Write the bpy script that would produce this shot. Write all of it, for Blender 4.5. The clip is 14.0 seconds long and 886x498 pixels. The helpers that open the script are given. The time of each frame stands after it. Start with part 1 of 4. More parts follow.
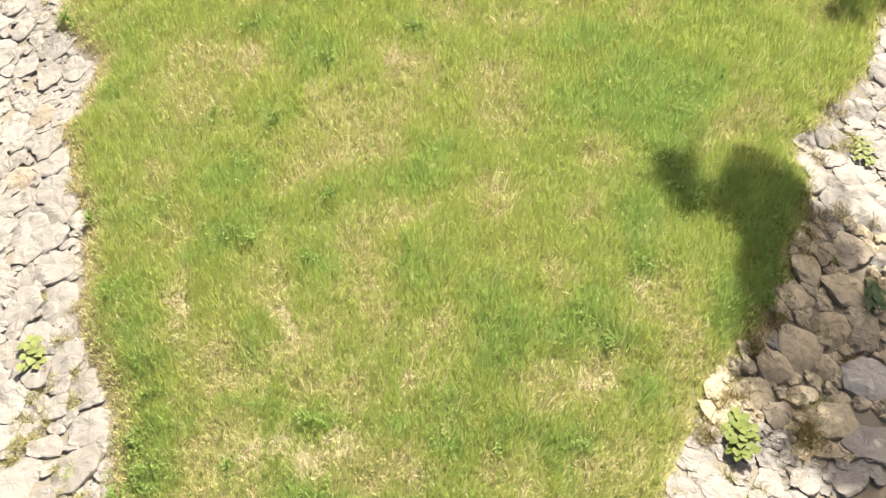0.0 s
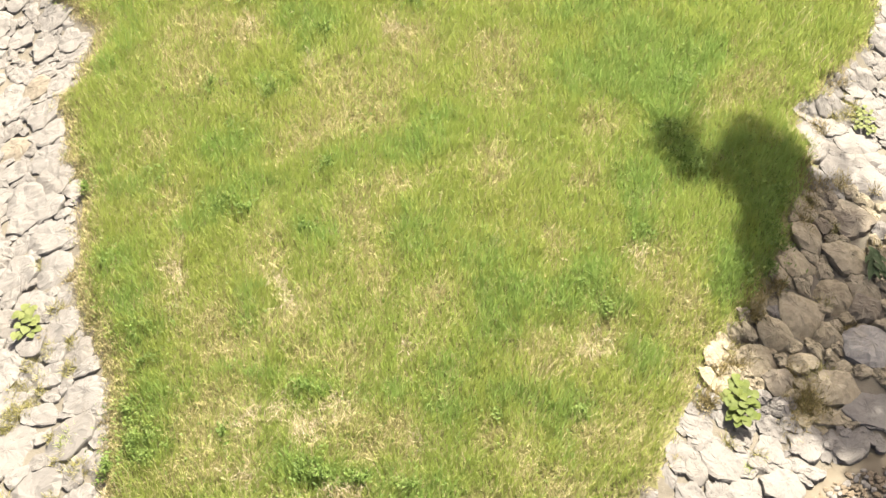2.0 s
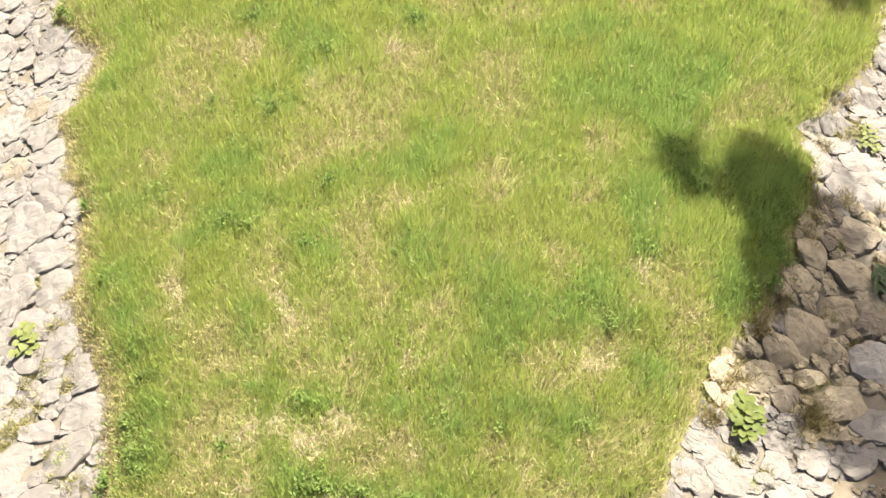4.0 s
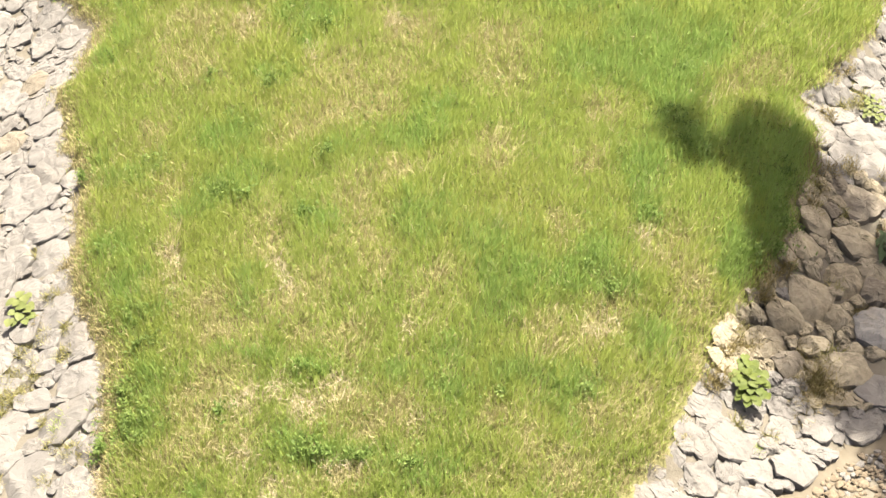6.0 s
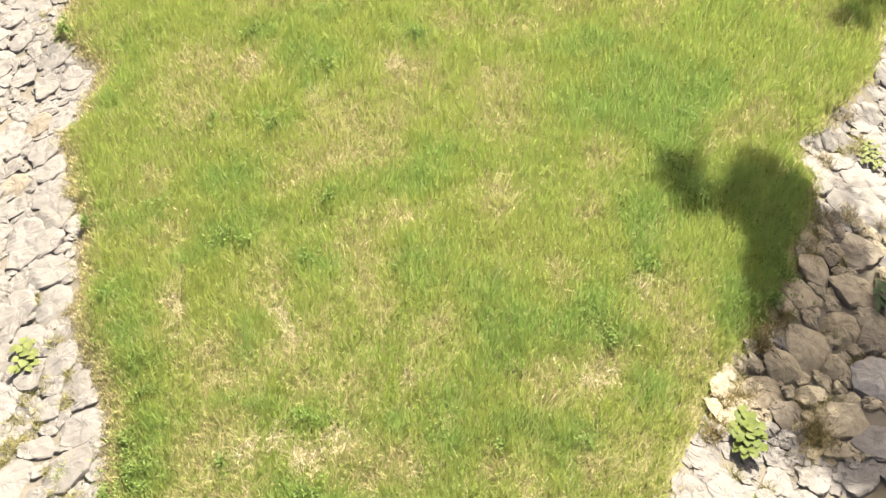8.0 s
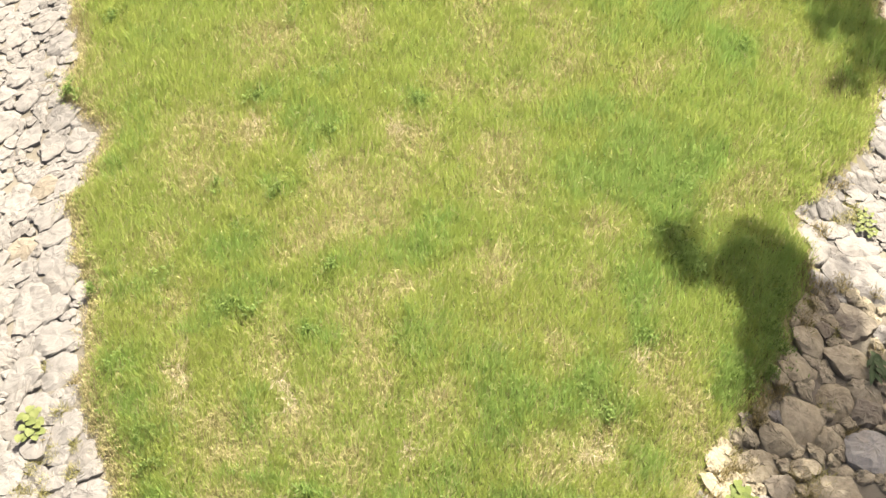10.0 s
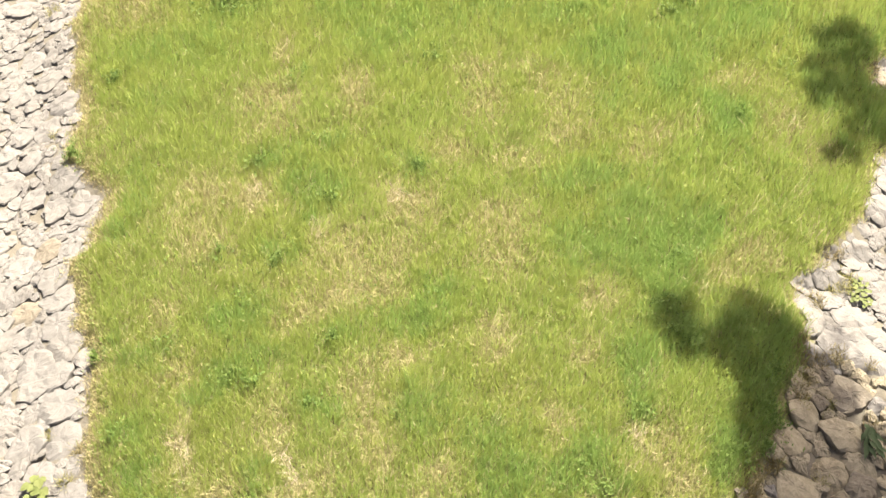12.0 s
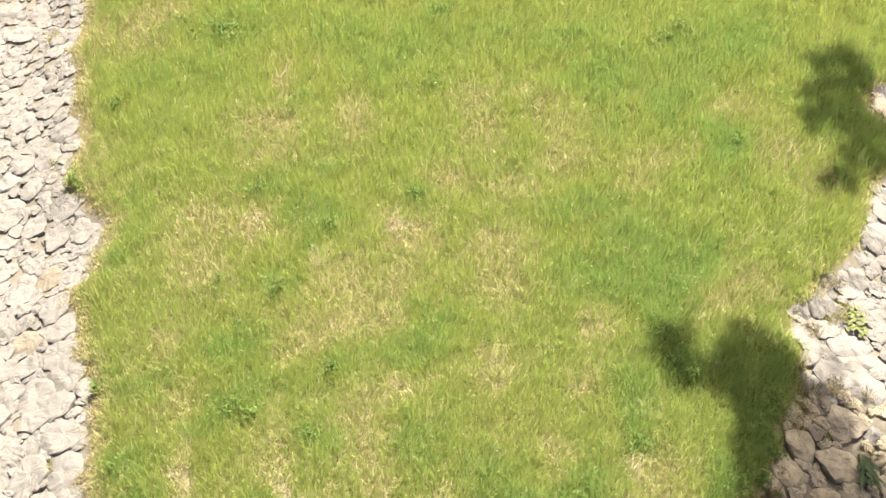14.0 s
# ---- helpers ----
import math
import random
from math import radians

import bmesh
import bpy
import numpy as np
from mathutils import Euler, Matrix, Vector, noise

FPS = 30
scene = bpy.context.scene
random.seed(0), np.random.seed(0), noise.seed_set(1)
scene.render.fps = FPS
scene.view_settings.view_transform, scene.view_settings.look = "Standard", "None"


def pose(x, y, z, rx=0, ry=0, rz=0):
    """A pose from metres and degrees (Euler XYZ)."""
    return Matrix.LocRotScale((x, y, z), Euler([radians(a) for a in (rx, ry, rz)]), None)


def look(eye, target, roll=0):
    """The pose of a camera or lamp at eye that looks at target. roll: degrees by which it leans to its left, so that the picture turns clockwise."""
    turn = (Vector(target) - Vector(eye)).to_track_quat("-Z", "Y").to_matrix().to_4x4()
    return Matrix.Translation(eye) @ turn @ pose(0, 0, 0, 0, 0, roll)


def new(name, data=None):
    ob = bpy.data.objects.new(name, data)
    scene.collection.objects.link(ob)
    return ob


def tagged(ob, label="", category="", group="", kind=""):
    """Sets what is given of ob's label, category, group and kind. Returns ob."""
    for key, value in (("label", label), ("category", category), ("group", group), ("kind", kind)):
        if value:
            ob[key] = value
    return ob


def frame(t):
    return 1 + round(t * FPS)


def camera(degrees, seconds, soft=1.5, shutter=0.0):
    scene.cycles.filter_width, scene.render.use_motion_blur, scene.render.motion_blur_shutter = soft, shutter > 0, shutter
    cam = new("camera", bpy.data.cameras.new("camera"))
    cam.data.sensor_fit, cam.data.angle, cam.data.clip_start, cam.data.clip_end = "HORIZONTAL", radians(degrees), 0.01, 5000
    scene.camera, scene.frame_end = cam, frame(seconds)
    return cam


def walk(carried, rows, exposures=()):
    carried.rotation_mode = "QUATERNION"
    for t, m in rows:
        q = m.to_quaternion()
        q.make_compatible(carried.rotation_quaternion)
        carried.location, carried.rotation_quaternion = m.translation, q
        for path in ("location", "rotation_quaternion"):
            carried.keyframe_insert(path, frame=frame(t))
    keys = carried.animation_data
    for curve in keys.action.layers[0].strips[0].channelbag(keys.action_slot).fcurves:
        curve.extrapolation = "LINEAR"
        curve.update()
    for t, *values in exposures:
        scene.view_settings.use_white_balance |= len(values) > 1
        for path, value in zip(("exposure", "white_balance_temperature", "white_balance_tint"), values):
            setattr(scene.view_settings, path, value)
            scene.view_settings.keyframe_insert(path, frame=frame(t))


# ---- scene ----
cam = camera(27.5, 14.0, soft=1.5)
PATH = [
    (0, (-0.035, -21.182, 30.752), (-0.048, -19.926, 29.196), -7.6),
    (0.5, (-0.037, -21.254, 30.626), (-0.049, -19.998, 29.069), -7.6),
    (1, (-0.067, -21.245, 30.596), (-0.079, -19.989, 29.039), -7.5),
    (1.5, (-0.083, -21.398, 30.354), (-0.095, -20.14, 28.799), -7.5),
    (2, (-0.076, -21.572, 30.056), (-0.089, -20.314, 28.502), -7.6),
    (2.5, (-0.096, -21.7, 29.842), (-0.108, -20.436, 28.292), -7.6),
    (3, (-0.124, -21.82, 29.644), (-0.134, -20.539, 28.107), -7.5),
    (5.5, (-0.282, -22.553, 28.419), (-0.288, -21.225, 26.923), -7.3),
    (6, (-0.302, -22.697, 28.184), (-0.308, -21.368, 26.689), -7.4),
    (6.5, (-0.28, -22.646, 28.207), (-0.288, -21.319, 26.71), -7.4),
    (7, (-0.237, -22.486, 28.443), (-0.246, -21.161, 26.945), -7.4),
    (7.5, (-0.167, -22.287, 28.781), (-0.178, -20.962, 27.283), -7.5),
    (8, (-0.088, -22.049, 29.139), (-0.099, -20.725, 27.64), -7.5),
    (10.5, (0.163, -20.991, 31.015), (0.149, -19.672, 29.512), -7.5),
    (11, (0.14, -20.761, 31.4), (0.129, -19.442, 29.896), -7.4),
    (11.5, (0.242, -20.495, 31.729), (0.23, -19.177, 30.224), -7.4),
    (12, (0.292, -20.255, 32.072), (0.281, -18.939, 30.566), -7.3),
    (12.5, (0.356, -20.001, 32.436), (0.345, -18.688, 30.928), -7.4),
    (13, (0.438, -19.851, 32.661), (0.427, -18.539, 31.152), -7.4),
    (13.5, (0.487, -19.771, 32.76), (0.474, -18.461, 31.248), -7.4),
    (14, (0.408, -19.836, 32.761), (0.397, -18.523, 31.252), -7.4),
]
walk(cam, [(t, look(eye, target, roll)) for t, eye, target, roll in PATH], exposures=((0, 2.645, 7450, 8.5), (14, 2.645, 7450, 8.5)))

# ---- light ----
SUN_AZ, SUN_EL = radians(40), radians(61)
TO_SUN = Vector((math.cos(SUN_AZ) * math.cos(SUN_EL), math.sin(SUN_AZ) * math.cos(SUN_EL), math.sin(SUN_EL)))
world = bpy.data.worlds.new("sky")
scene.world = world
world.use_nodes = True
sky = world.node_tree.nodes.new("ShaderNodeTexSky")
sky.sky_type, sky.sun_disc = "NISHITA", False
sky.dust_density, sky.air_density, sky.ozone_density = 7.0, 0.5, 0.3
sky.sun_elevation, sky.sun_rotation = SUN_EL, math.pi / 2 - SUN_AZ
background = world.node_tree.nodes["Background"]
background.inputs["Strength"].default_value = 0.056
world.node_tree.links.new(sky.outputs[0], background.inputs["Color"])
sun_data = bpy.data.lights.new("sun", "SUN")
sun_data.energy, sun_data.angle, sun_data.color = 4.5, radians(0.53), (1.0, 0.945, 0.855)
sun = new("sun", sun_data)
sun.matrix_world = look(TO_SUN * 60, (0, 0, 0))


# ---- materials ----
class Mat:
    """A small builder of node materials in object coordinates."""

    def __init__(self, name, rough=0.8, spec=0.3):
        self.m = bpy.data.materials.new(name)
        self.m.use_nodes = True
        self.t = self.m.node_tree
        self.bsdf = self.t.nodes["Principled BSDF"]
        self.bsdf.inputs["Roughness"].default_value = rough
        self.bsdf.inputs["Specular IOR Level"].default_value = spec
        self.place = self.t.nodes.new("ShaderNodeNewGeometry").outputs["Position"]

    def link(self, a, b):
        self.t.links.new(a, b)

    def noise(self, scale, detail=4.0, rough=0.6, at=None):
        n = self.t.nodes.new("ShaderNodeTexNoise")
        n.inputs["Scale"].default_value, n.inputs["Detail"].default_value = scale, detail
        n.inputs["Roughness"].default_value = rough
        self.link(at or self.place, n.inputs["Vector"])
        return n.outputs["Fac"]

    def ramp(self, fac, stops):
        r = self.t.nodes.new("ShaderNodeValToRGB")
        while len(r.color_ramp.elements) < len(stops):
            r.color_ramp.elements.new(0.5)
        for e, (p, c) in zip(r.color_ramp.elements, stops):
            e.position, e.color = p, (*c, 1)
        self.link(fac, r.inputs["Fac"])
        return r.outputs["Color"]

    def mix(self, fac, a, b, how="MIX"):
        n = self.t.nodes.new("ShaderNodeMix")
        n.data_type, n.blend_type = "RGBA", how
        for value, slot in ((fac, 0), (a, 6), (b, 7)):
            if isinstance(value, (int, float)):
                n.inputs[slot].default_value = value
            elif isinstance(value, tuple):
                n.inputs[slot].default_value = (*value, 1)
            else:
                self.link(value, n.inputs[slot])
        return n.outputs[2]

    def island(self):
        return self.t.nodes.new("ShaderNodeNewGeometry").outputs["Random Per Island"]

    def each(self):
        return self.t.nodes.new("ShaderNodeObjectInfo").outputs["Random"]

    def own(self):
        return self.t.nodes.new("ShaderNodeTexCoord").outputs["Object"]

    def colour(self, out):
        self.link(out, self.bsdf.inputs["Base Color"])
        return self

    def bump(self, height, strength=0.5, distance=0.02):
        b = self.t.nodes.new("ShaderNodeBump")
        b.inputs["Strength"].default_value, b.inputs["Distance"].default_value = strength, distance
        self.link(height, b.inputs["Height"])
        self.link(b.outputs["Normal"], self.bsdf.inputs["Normal"])
        return self

    def thin(self, colour, share=0.35):
        """Leaf tissue: part of the light goes through."""
        glow = self.t.nodes.new("ShaderNodeBsdfTranslucent")
        self.link(colour, glow.inputs["Color"])
        both = self.t.nodes.new("ShaderNodeMixShader")
        both.inputs[0].default_value = share
        self.link(self.bsdf.outputs[0], both.inputs[1])
        self.link(glow.outputs[0], both.inputs[2])
        self.link(both.outputs[0], self.t.nodes["Material Output"].inputs["Surface"])
        return self


def blade_material(name, low, mid, high, wide, share=0.47, rough=0.6):
    """Blades: a colour of each blade's own, over slow drifts across the meadow."""
    m = Mat(name, rough, 0.18)
    own = m.ramp(m.island(), [(0.0, low), (0.55, mid), (1.0, high)])
    drift = m.ramp(m.noise(0.35, 3), [(0.35, wide), (0.65, (1.0, 1.0, 1.0))])
    c = m.mix(1.0, own, drift, "MULTIPLY")
    m.colour(c).thin(c, share)
    return m.m


GREEN = blade_material("green_blade", (0.250, 0.300, 0.086), (0.264, 0.314, 0.092), (0.278, 0.328, 0.099), (0.92, 1.0, 0.97))
LUSHM = blade_material("lush_blade", (0.187, 0.271, 0.080), (0.201, 0.287, 0.088), (0.215, 0.301, 0.097), (0.94, 1.0, 0.97))
BROWNM = blade_material("brown_blade", (0.105, 0.088, 0.042), (0.165, 0.138, 0.066), (0.235, 0.200, 0.104), (0.9, 0.9, 0.85), 0.25)
DRYM = blade_material("dry_blade", (0.252, 0.234, 0.118), (0.272, 0.252, 0.131), (0.292, 0.268, 0.148), (0.90, 0.92, 0.85), 0.25)
STRAWM = blade_material("flat_straw", (0.262, 0.222, 0.168), (0.305, 0.260, 0.205), (0.345, 0.298, 0.242), (0.95, 0.95, 0.92), 0.2)
FRINGEM = blade_material("withered_blade", (0.185, 0.158, 0.088), (0.240, 0.205, 0.118), (0.290, 0.250, 0.152), (0.9, 0.9, 0.88), 0.25)
STALKM = blade_material("dead_stalk", (0.260, 0.230, 0.140), (0.300, 0.264, 0.166), (0.345, 0.305, 0.200), (0.95, 0.95, 0.92), 0.2)
WEEDM = blade_material("weed_leaf", (0.058, 0.094, 0.023), (0.082, 0.124, 0.031), (0.112, 0.156, 0.043), (0.9, 1.0, 0.9), 0.3)
TUFTM = blade_material("tuft_blade", (0.14, 0.145, 0.05), (0.21, 0.20, 0.085), (0.29, 0.27, 0.13), (0.95, 0.95, 0.9), 0.35)
CROWNM = blade_material("tree_leaf", (0.05, 0.11, 0.018), (0.07, 0.14, 0.024), (0.10, 0.17, 0.03), (0.9, 1.0, 0.9), 0.4)


def soil_material(name, a, b, c):
    m = Mat(name, 0.95, 0.1)
    m.colour(m.mix(m.noise(0.8, 4), m.ramp(m.noise(9, 6), [(0.3, a), (0.7, b)]), c))
    m.bump(m.noise(30, 6), 0.7, 0.03)
    return m.m


THATCH = soil_material("thatch_soil", (0.088, 0.083, 0.044), (0.128, 0.119, 0.066), (0.104, 0.107, 0.048))
MEADOW = soil_material("far_meadow", (0.045, 0.062, 0.018), (0.080, 0.095, 0.030), (0.060, 0.080, 0.022))
BEDSOIL = soil_material("stony_soil", (0.074, 0.068, 0.058), (0.114, 0.107, 0.095), (0.092, 0.085, 0.072))


def stone_material(name, pale, mid, stain, amount, joined=False):
    """Broken rock: mottled, stained, with thin dark cracks. joined: many stones in one mesh."""
    m = Mat(name, 0.85, 0.25)
    at, k = m.place, 3.2
    base = m.ramp(m.noise(2.6 * k, 8, 0.68, at), [(0.30, mid), (0.60, pale)])
    tone = m.ramp(m.island() if joined else m.each(), [(0.0, (0.91, 0.89, 0.86)), (0.15, (0.97, 0.965, 0.955)), (1.0, (1.03, 1.025, 1.02))])
    base = m.mix(1.0, base, tone, "MULTIPLY")
    spots = m.ramp(m.noise(1.4, 6, 0.7), [(0.50, (0, 0, 0)), (0.74, (amount, amount, amount))])
    base = m.mix(spots, base, stain)
    marks = m.ramp(m.noise(19.0, 3, 0.6), [(0.60, (1, 1, 1)), (0.68, (0.86, 0.84, 0.82))])
    base = m.mix(1.0, base, marks, "MULTIPLY")
    cells = m.t.nodes.new("ShaderNodeTexVoronoi")
    cells.feature = "DISTANCE_TO_EDGE"
    cells.inputs["Scale"].default_value = 1.5 * k
    bent = m.t.nodes.new("ShaderNodeTexNoise")
    bent.inputs["Scale"].default_value = 2.5 * k
    m.link(at, bent.inputs["Vector"])
    m.link(m.mix(0.35, at, bent.outputs["Color"], "ADD"), cells.inputs["Vector"])
    line = m.ramp(cells.outputs["Distance"], [(0.006, (0.55, 0.51, 0.46)), (0.022, (1, 1, 1))])
    some = m.ramp(m.noise(1.9 * k, 3, 0.5, at), [(0.50, (0, 0, 0)), (0.58, (1, 1, 1))])
    m.colour(m.mix(some, base, m.mix(1.0, base, line, "MULTIPLY")))
    m.bump(m.noise(5 * k, 10, 0.68, at), 0.34, 0.05)
    return m.m


LIME_TONES = (0.1068, 0.1044, 0.1050), (0.1015, 0.0990, 0.0988), (0.103, 0.094, 0.082), 0.3
LIME = stone_material("limestone", *LIME_TONES)
RUBBLE = stone_material("limestone_rubble", *LIME_TONES, True)
TAN = stone_material("tan_stone", (0.125, 0.113, 0.097), (0.088, 0.077, 0.062), (0.080, 0.067, 0.049), 0.7)
GREY = stone_material("grey_stone", (0.18, 0.18, 0.182), (0.125, 0.13, 0.14), (0.14, 0.125, 0.10), 0.6)
# Mottled limestone, set paler and warmer to lighten the tree shade on it.
SHADE_LIFT_TONES = (0.194, 0.176, 0.139), (0.122, 0.108, 0.080), (0.115, 0.097, 0.064), 0.6
SHADE_LIFTED = stone_material("shade_lifted_stone", *SHADE_LIFT_TONES)
SHADE_LIFTED_RUBBLE = stone_material("shade_lifted_rubble", *SHADE_LIFT_TONES, True)
BROWN = stone_material("brown_pebble", (0.12, 0.100, 0.076), (0.064, 0.051, 0.038), (0.058, 0.046, 0.033), 0.7, True)

BARK = Mat("bark", 0.9, 0.1)
BARK.colour(BARK.ramp(BARK.noise(8, 6), [(0.3, (0.06, 0.045, 0.03)), (0.7, (0.15, 0.12, 0.09))])).bump(BARK.noise(20, 6), 1.0, 0.04)
BARK = BARK.m
MUD = Mat("muddy_water", 0.6, 0.15)
MUD.colour(MUD.ramp(MUD.noise(2.2, 6), [(0.3, (0.056, 0.048, 0.036)), (0.7, (0.080, 0.070, 0.054))])).bump(MUD.noise(5, 4), 0.25, 0.02)
MUD = MUD.m


def leaf_material(name, dark, pale):
    m = Mat(name, 0.6, 0.2)
    at = m.own()
    c = m.mix(m.noise(14, 5, 0.6, at), dark, pale)
    c = m.mix(1.0, c, m.ramp(m.each(), [(0.0, (0.78, 0.85, 0.8)), (1.0, (1.0, 1.0, 1.0))]), "MULTIPLY")
    m.colour(c).thin(c, 0.3).bump(m.noise(25, 4, 0.6, at), 0.4, 0.01)
    return m.m


BROADLEAF = leaf_material("broad_leaf", (0.052, 0.074, 0.016), (0.094, 0.116, 0.029))
PALELEAF = leaf_material("pale_leaf", (0.085, 0.105, 0.036), (0.125, 0.142, 0.055))
DARKLEAF = leaf_material("dark_leaf", (0.035, 0.060, 0.028), (0.06, 0.09, 0.042))

# ---- the lie of the land ----
LEFT_EDGE = [(-40, -7.2), (-8, -7.4), (-1.9, -7.54), (-0.7, -7.46), (0.2, -7.55), (0.9, -7.64), (1.6, -7.9), (2.1, -8.1), (2.9, -8.32),
             (5.8, -8.26), (6.4, -8.42), (6.85, -8.7), (8.1, -8.76), (8.6, -9.0), (9.1, -8.98), (9.35, -8.55), (10.0, -8.53), (10.6, -8.25),
             (11.2, -8.15), (11.6, -8.5), (12.0, -8.74), (12.7, -9.27), (13.4, -9.26), (14.1, -9.0), (14.6, -8.96), (16.0, -9.25),
             (17.2, -9.17), (17.9, -9.46), (19.4, -9.14), (40, -9.4)]
RIGHT_EDGE = [(-40, -14), (-4.46, 2.46), (-4.1, 2.62), (-3.55, 3.25), (-2.5, 3.8), (-1.9, 4.2), (-1.1, 4.57), (-0.56, 4.85), (-0.2, 5.36),
              (0.2, 5.72), (1.0, 6.38), (2.3, 7.02), (2.8, 7.26), (3.35, 7.65), (4.47, 8.0), (5.0, 7.75), (5.6, 7.8), (6.0, 8.5),
              (6.4, 8.65), (6.7, 9.2), (7.3, 9.76), (7.7, 10.2), (8.5, 10.4), (9.4, 10.75), (9.9, 11.4),
              (11.2, 11.75), (11.7, 11.3), (12.2, 11.2), (12.6, 11.45), (13.0, 12.6), (14, 15), (40, 26)]


def left_edge(y):
    return np.interp(y, *zip(*LEFT_EDGE))


def right_edge(y):
    return np.interp(y, *zip(*RIGHT_EDGE))


def inside(x, y):
    """How far a place lies within the meadow; less than nought among the stones."""
    return np.minimum(x - left_edge(y), (right_edge(y) - x) * 0.82)


def surface(x, y):
    """Height of the turf and of the tops of the stone beds."""
    x, y = np.asarray(x, float), np.asarray(y, float)
    d = inside(x, y)
    edge = 0.10 - 0.045 * np.clip(y, -8, 20)
    swell = np.interp(y, (-5, 1, 7, 12, 20), (0.60, 0.72, 0.42, 0.28, 0.28))
    up = edge + swell * (1 - np.exp(-np.maximum(d, 0) / 1.5))
    out = np.maximum(-d, 0)
    down = edge - np.where(x < 0, 0.62 * (1 - np.exp(-((out / 1.3) ** 1.5))), 1.05 * (1 - np.exp(-out / 1.25)))
    return np.where(d > 0, up, down)


WATER = [(3.0, -6.4), (4.2, -5.3), (5.07, -4.54), (5.79, -4.2), (6.21, -3.86), (6.57, -3.61), (6.99, -3.43), (7.49, -3.31), (8.09, -3.19), (10.5, -2.7), (30, 0)]


def beyond(x, y):
    """How far a place lies up the bank from the trickle's middle line."""
    return (y - np.interp(x, *zip(*WATER))) * 0.85


def wave(x, y, size, seed):
    """Smooth noise between about -1 and 1."""
    rng = np.random.default_rng(seed)
    out = np.zeros_like(np.asarray(x, float))
    for n in range(7):
        a, k, p = rng.uniform(0, 6.28), rng.uniform(0.6, 1.9) * 6.28 / size, rng.uniform(0, 6.28)
        out += np.sin(k * (x * math.cos(a) + y * math.sin(a)) + p)
    return out / 3.2


def mesh_of(name, verts, faces, mats, smooth=False):
    """A mesh from arrays; all faces have as many corners as the array is wide."""
    me = bpy.data.meshes.new(name)
    verts, faces = np.asarray(verts, np.float32), np.asarray(faces, np.int32)
    n, k = faces.shape
    me.vertices.add(len(verts))
    me.vertices.foreach_set("co", verts.ravel())
    me.loops.add(n * k)
    me.loops.foreach_set("vertex_index", faces.ravel())
    me.polygons.add(n)
    me.polygons.foreach_set("loop_start", np.arange(0, n * k, k, dtype=np.int32))
    me.polygons.foreach_set("use_smooth", np.full(n, smooth))
    for m in mats:
        me.materials.append(m)
    me.update(calc_edges=True)
    return me


def part(name, me, parent, label="", m=None):
    ob = new(name, me)
    ob.parent = parent
    if m is not None:
        ob.matrix_local = m
    return tagged(ob, label)


# ---- ground: one sheet to the horizon ----
def spread(low, high, step, far):
    near = np.arange(low, high + step / 2, step)
    out, s = [], step
    while not out or out[-1] < far:
        s *= 1.5
        out.append((out[-1] if out else 0) + s)
    out = np.array(out)
    return np.r_[(low - out)[::-1], near, high + out]


gx, gy = spread(-14, 15, 0.2, 2500), spread(-9, 24, 0.2, 2500)
GX, GY = np.meshgrid(gx, gy)
GD = inside(GX, GY)
GZ = surface(GX, GY) - np.clip(-GD * 0.8, 0, np.where((np.abs(beyond(GX, GY)) < 0.45) & (GX > 4), 0.16, np.where((beyond(GX, GY) < 0) & (GX > 4), 0.10, 0.07))) + 0.03 * wave(GX, GY, 2.0, 3) * (np.abs(GX) < 40)
cols = len(gx)
quad = (np.arange(len(gy) - 1)[:, None] * cols + np.arange(cols - 1)).ravel()
ground_mesh = mesh_of("ground", np.c_[GX.ravel(), GY.ravel(), GZ.ravel()], np.c_[quad, quad + 1, quad + cols + 1, quad + cols], [THATCH, BEDSOIL, MEADOW], True)
beds = GD.ravel()[quad]
far_off = (np.abs(GX.ravel()[quad]) > 13.5) | (np.abs(GY.ravel()[quad] - 7) > 17)
ground_mesh.polygons.foreach_set("material_index", np.where(far_off, 2, beds < -0.05).astype(np.int32))
tagged(new("ground", ground_mesh), "grassy earth ground with bare soil under the stone beds", "ground", kind="structure")

# ---- meadow ----
STRAW_SPOTS = [(-4, -3.8, 0.26, 0.28), (-2.7, -3.6, 0.29, 0.23), (-4.6, -2.9, 0.19, 0.31), (-7.5, -2.9, 0.36, 0.21), (-1.3, -2.7, 0.17, 0.18), (-3.4, -2,
               0.28, 0.38), (-4.4, -1.7, 0.42, 0.3), (-2.7, -1.7, 0.2, 0.27), (-3.9, -1.5, 0.2, 0.28), (2.4, -0.9, 0.24, 0.25), (-1.2, -0.4, 0.14, 0.17),
               (3.5, 1.1, 0.14, 0.4), (-3.6, 1.2, 0.15, 0.4), (-3.8, 1.8, 0.16, 0.23), (-6, 2.4, 0.12, 0.5), (-2.9, 8.6, 0.13, 0.25), (-0.9, 9.3, 0.16,
               0.3), (-4.3, 10.1, 0.14, 0.36)]
STRAW = STRAW_SPOTS
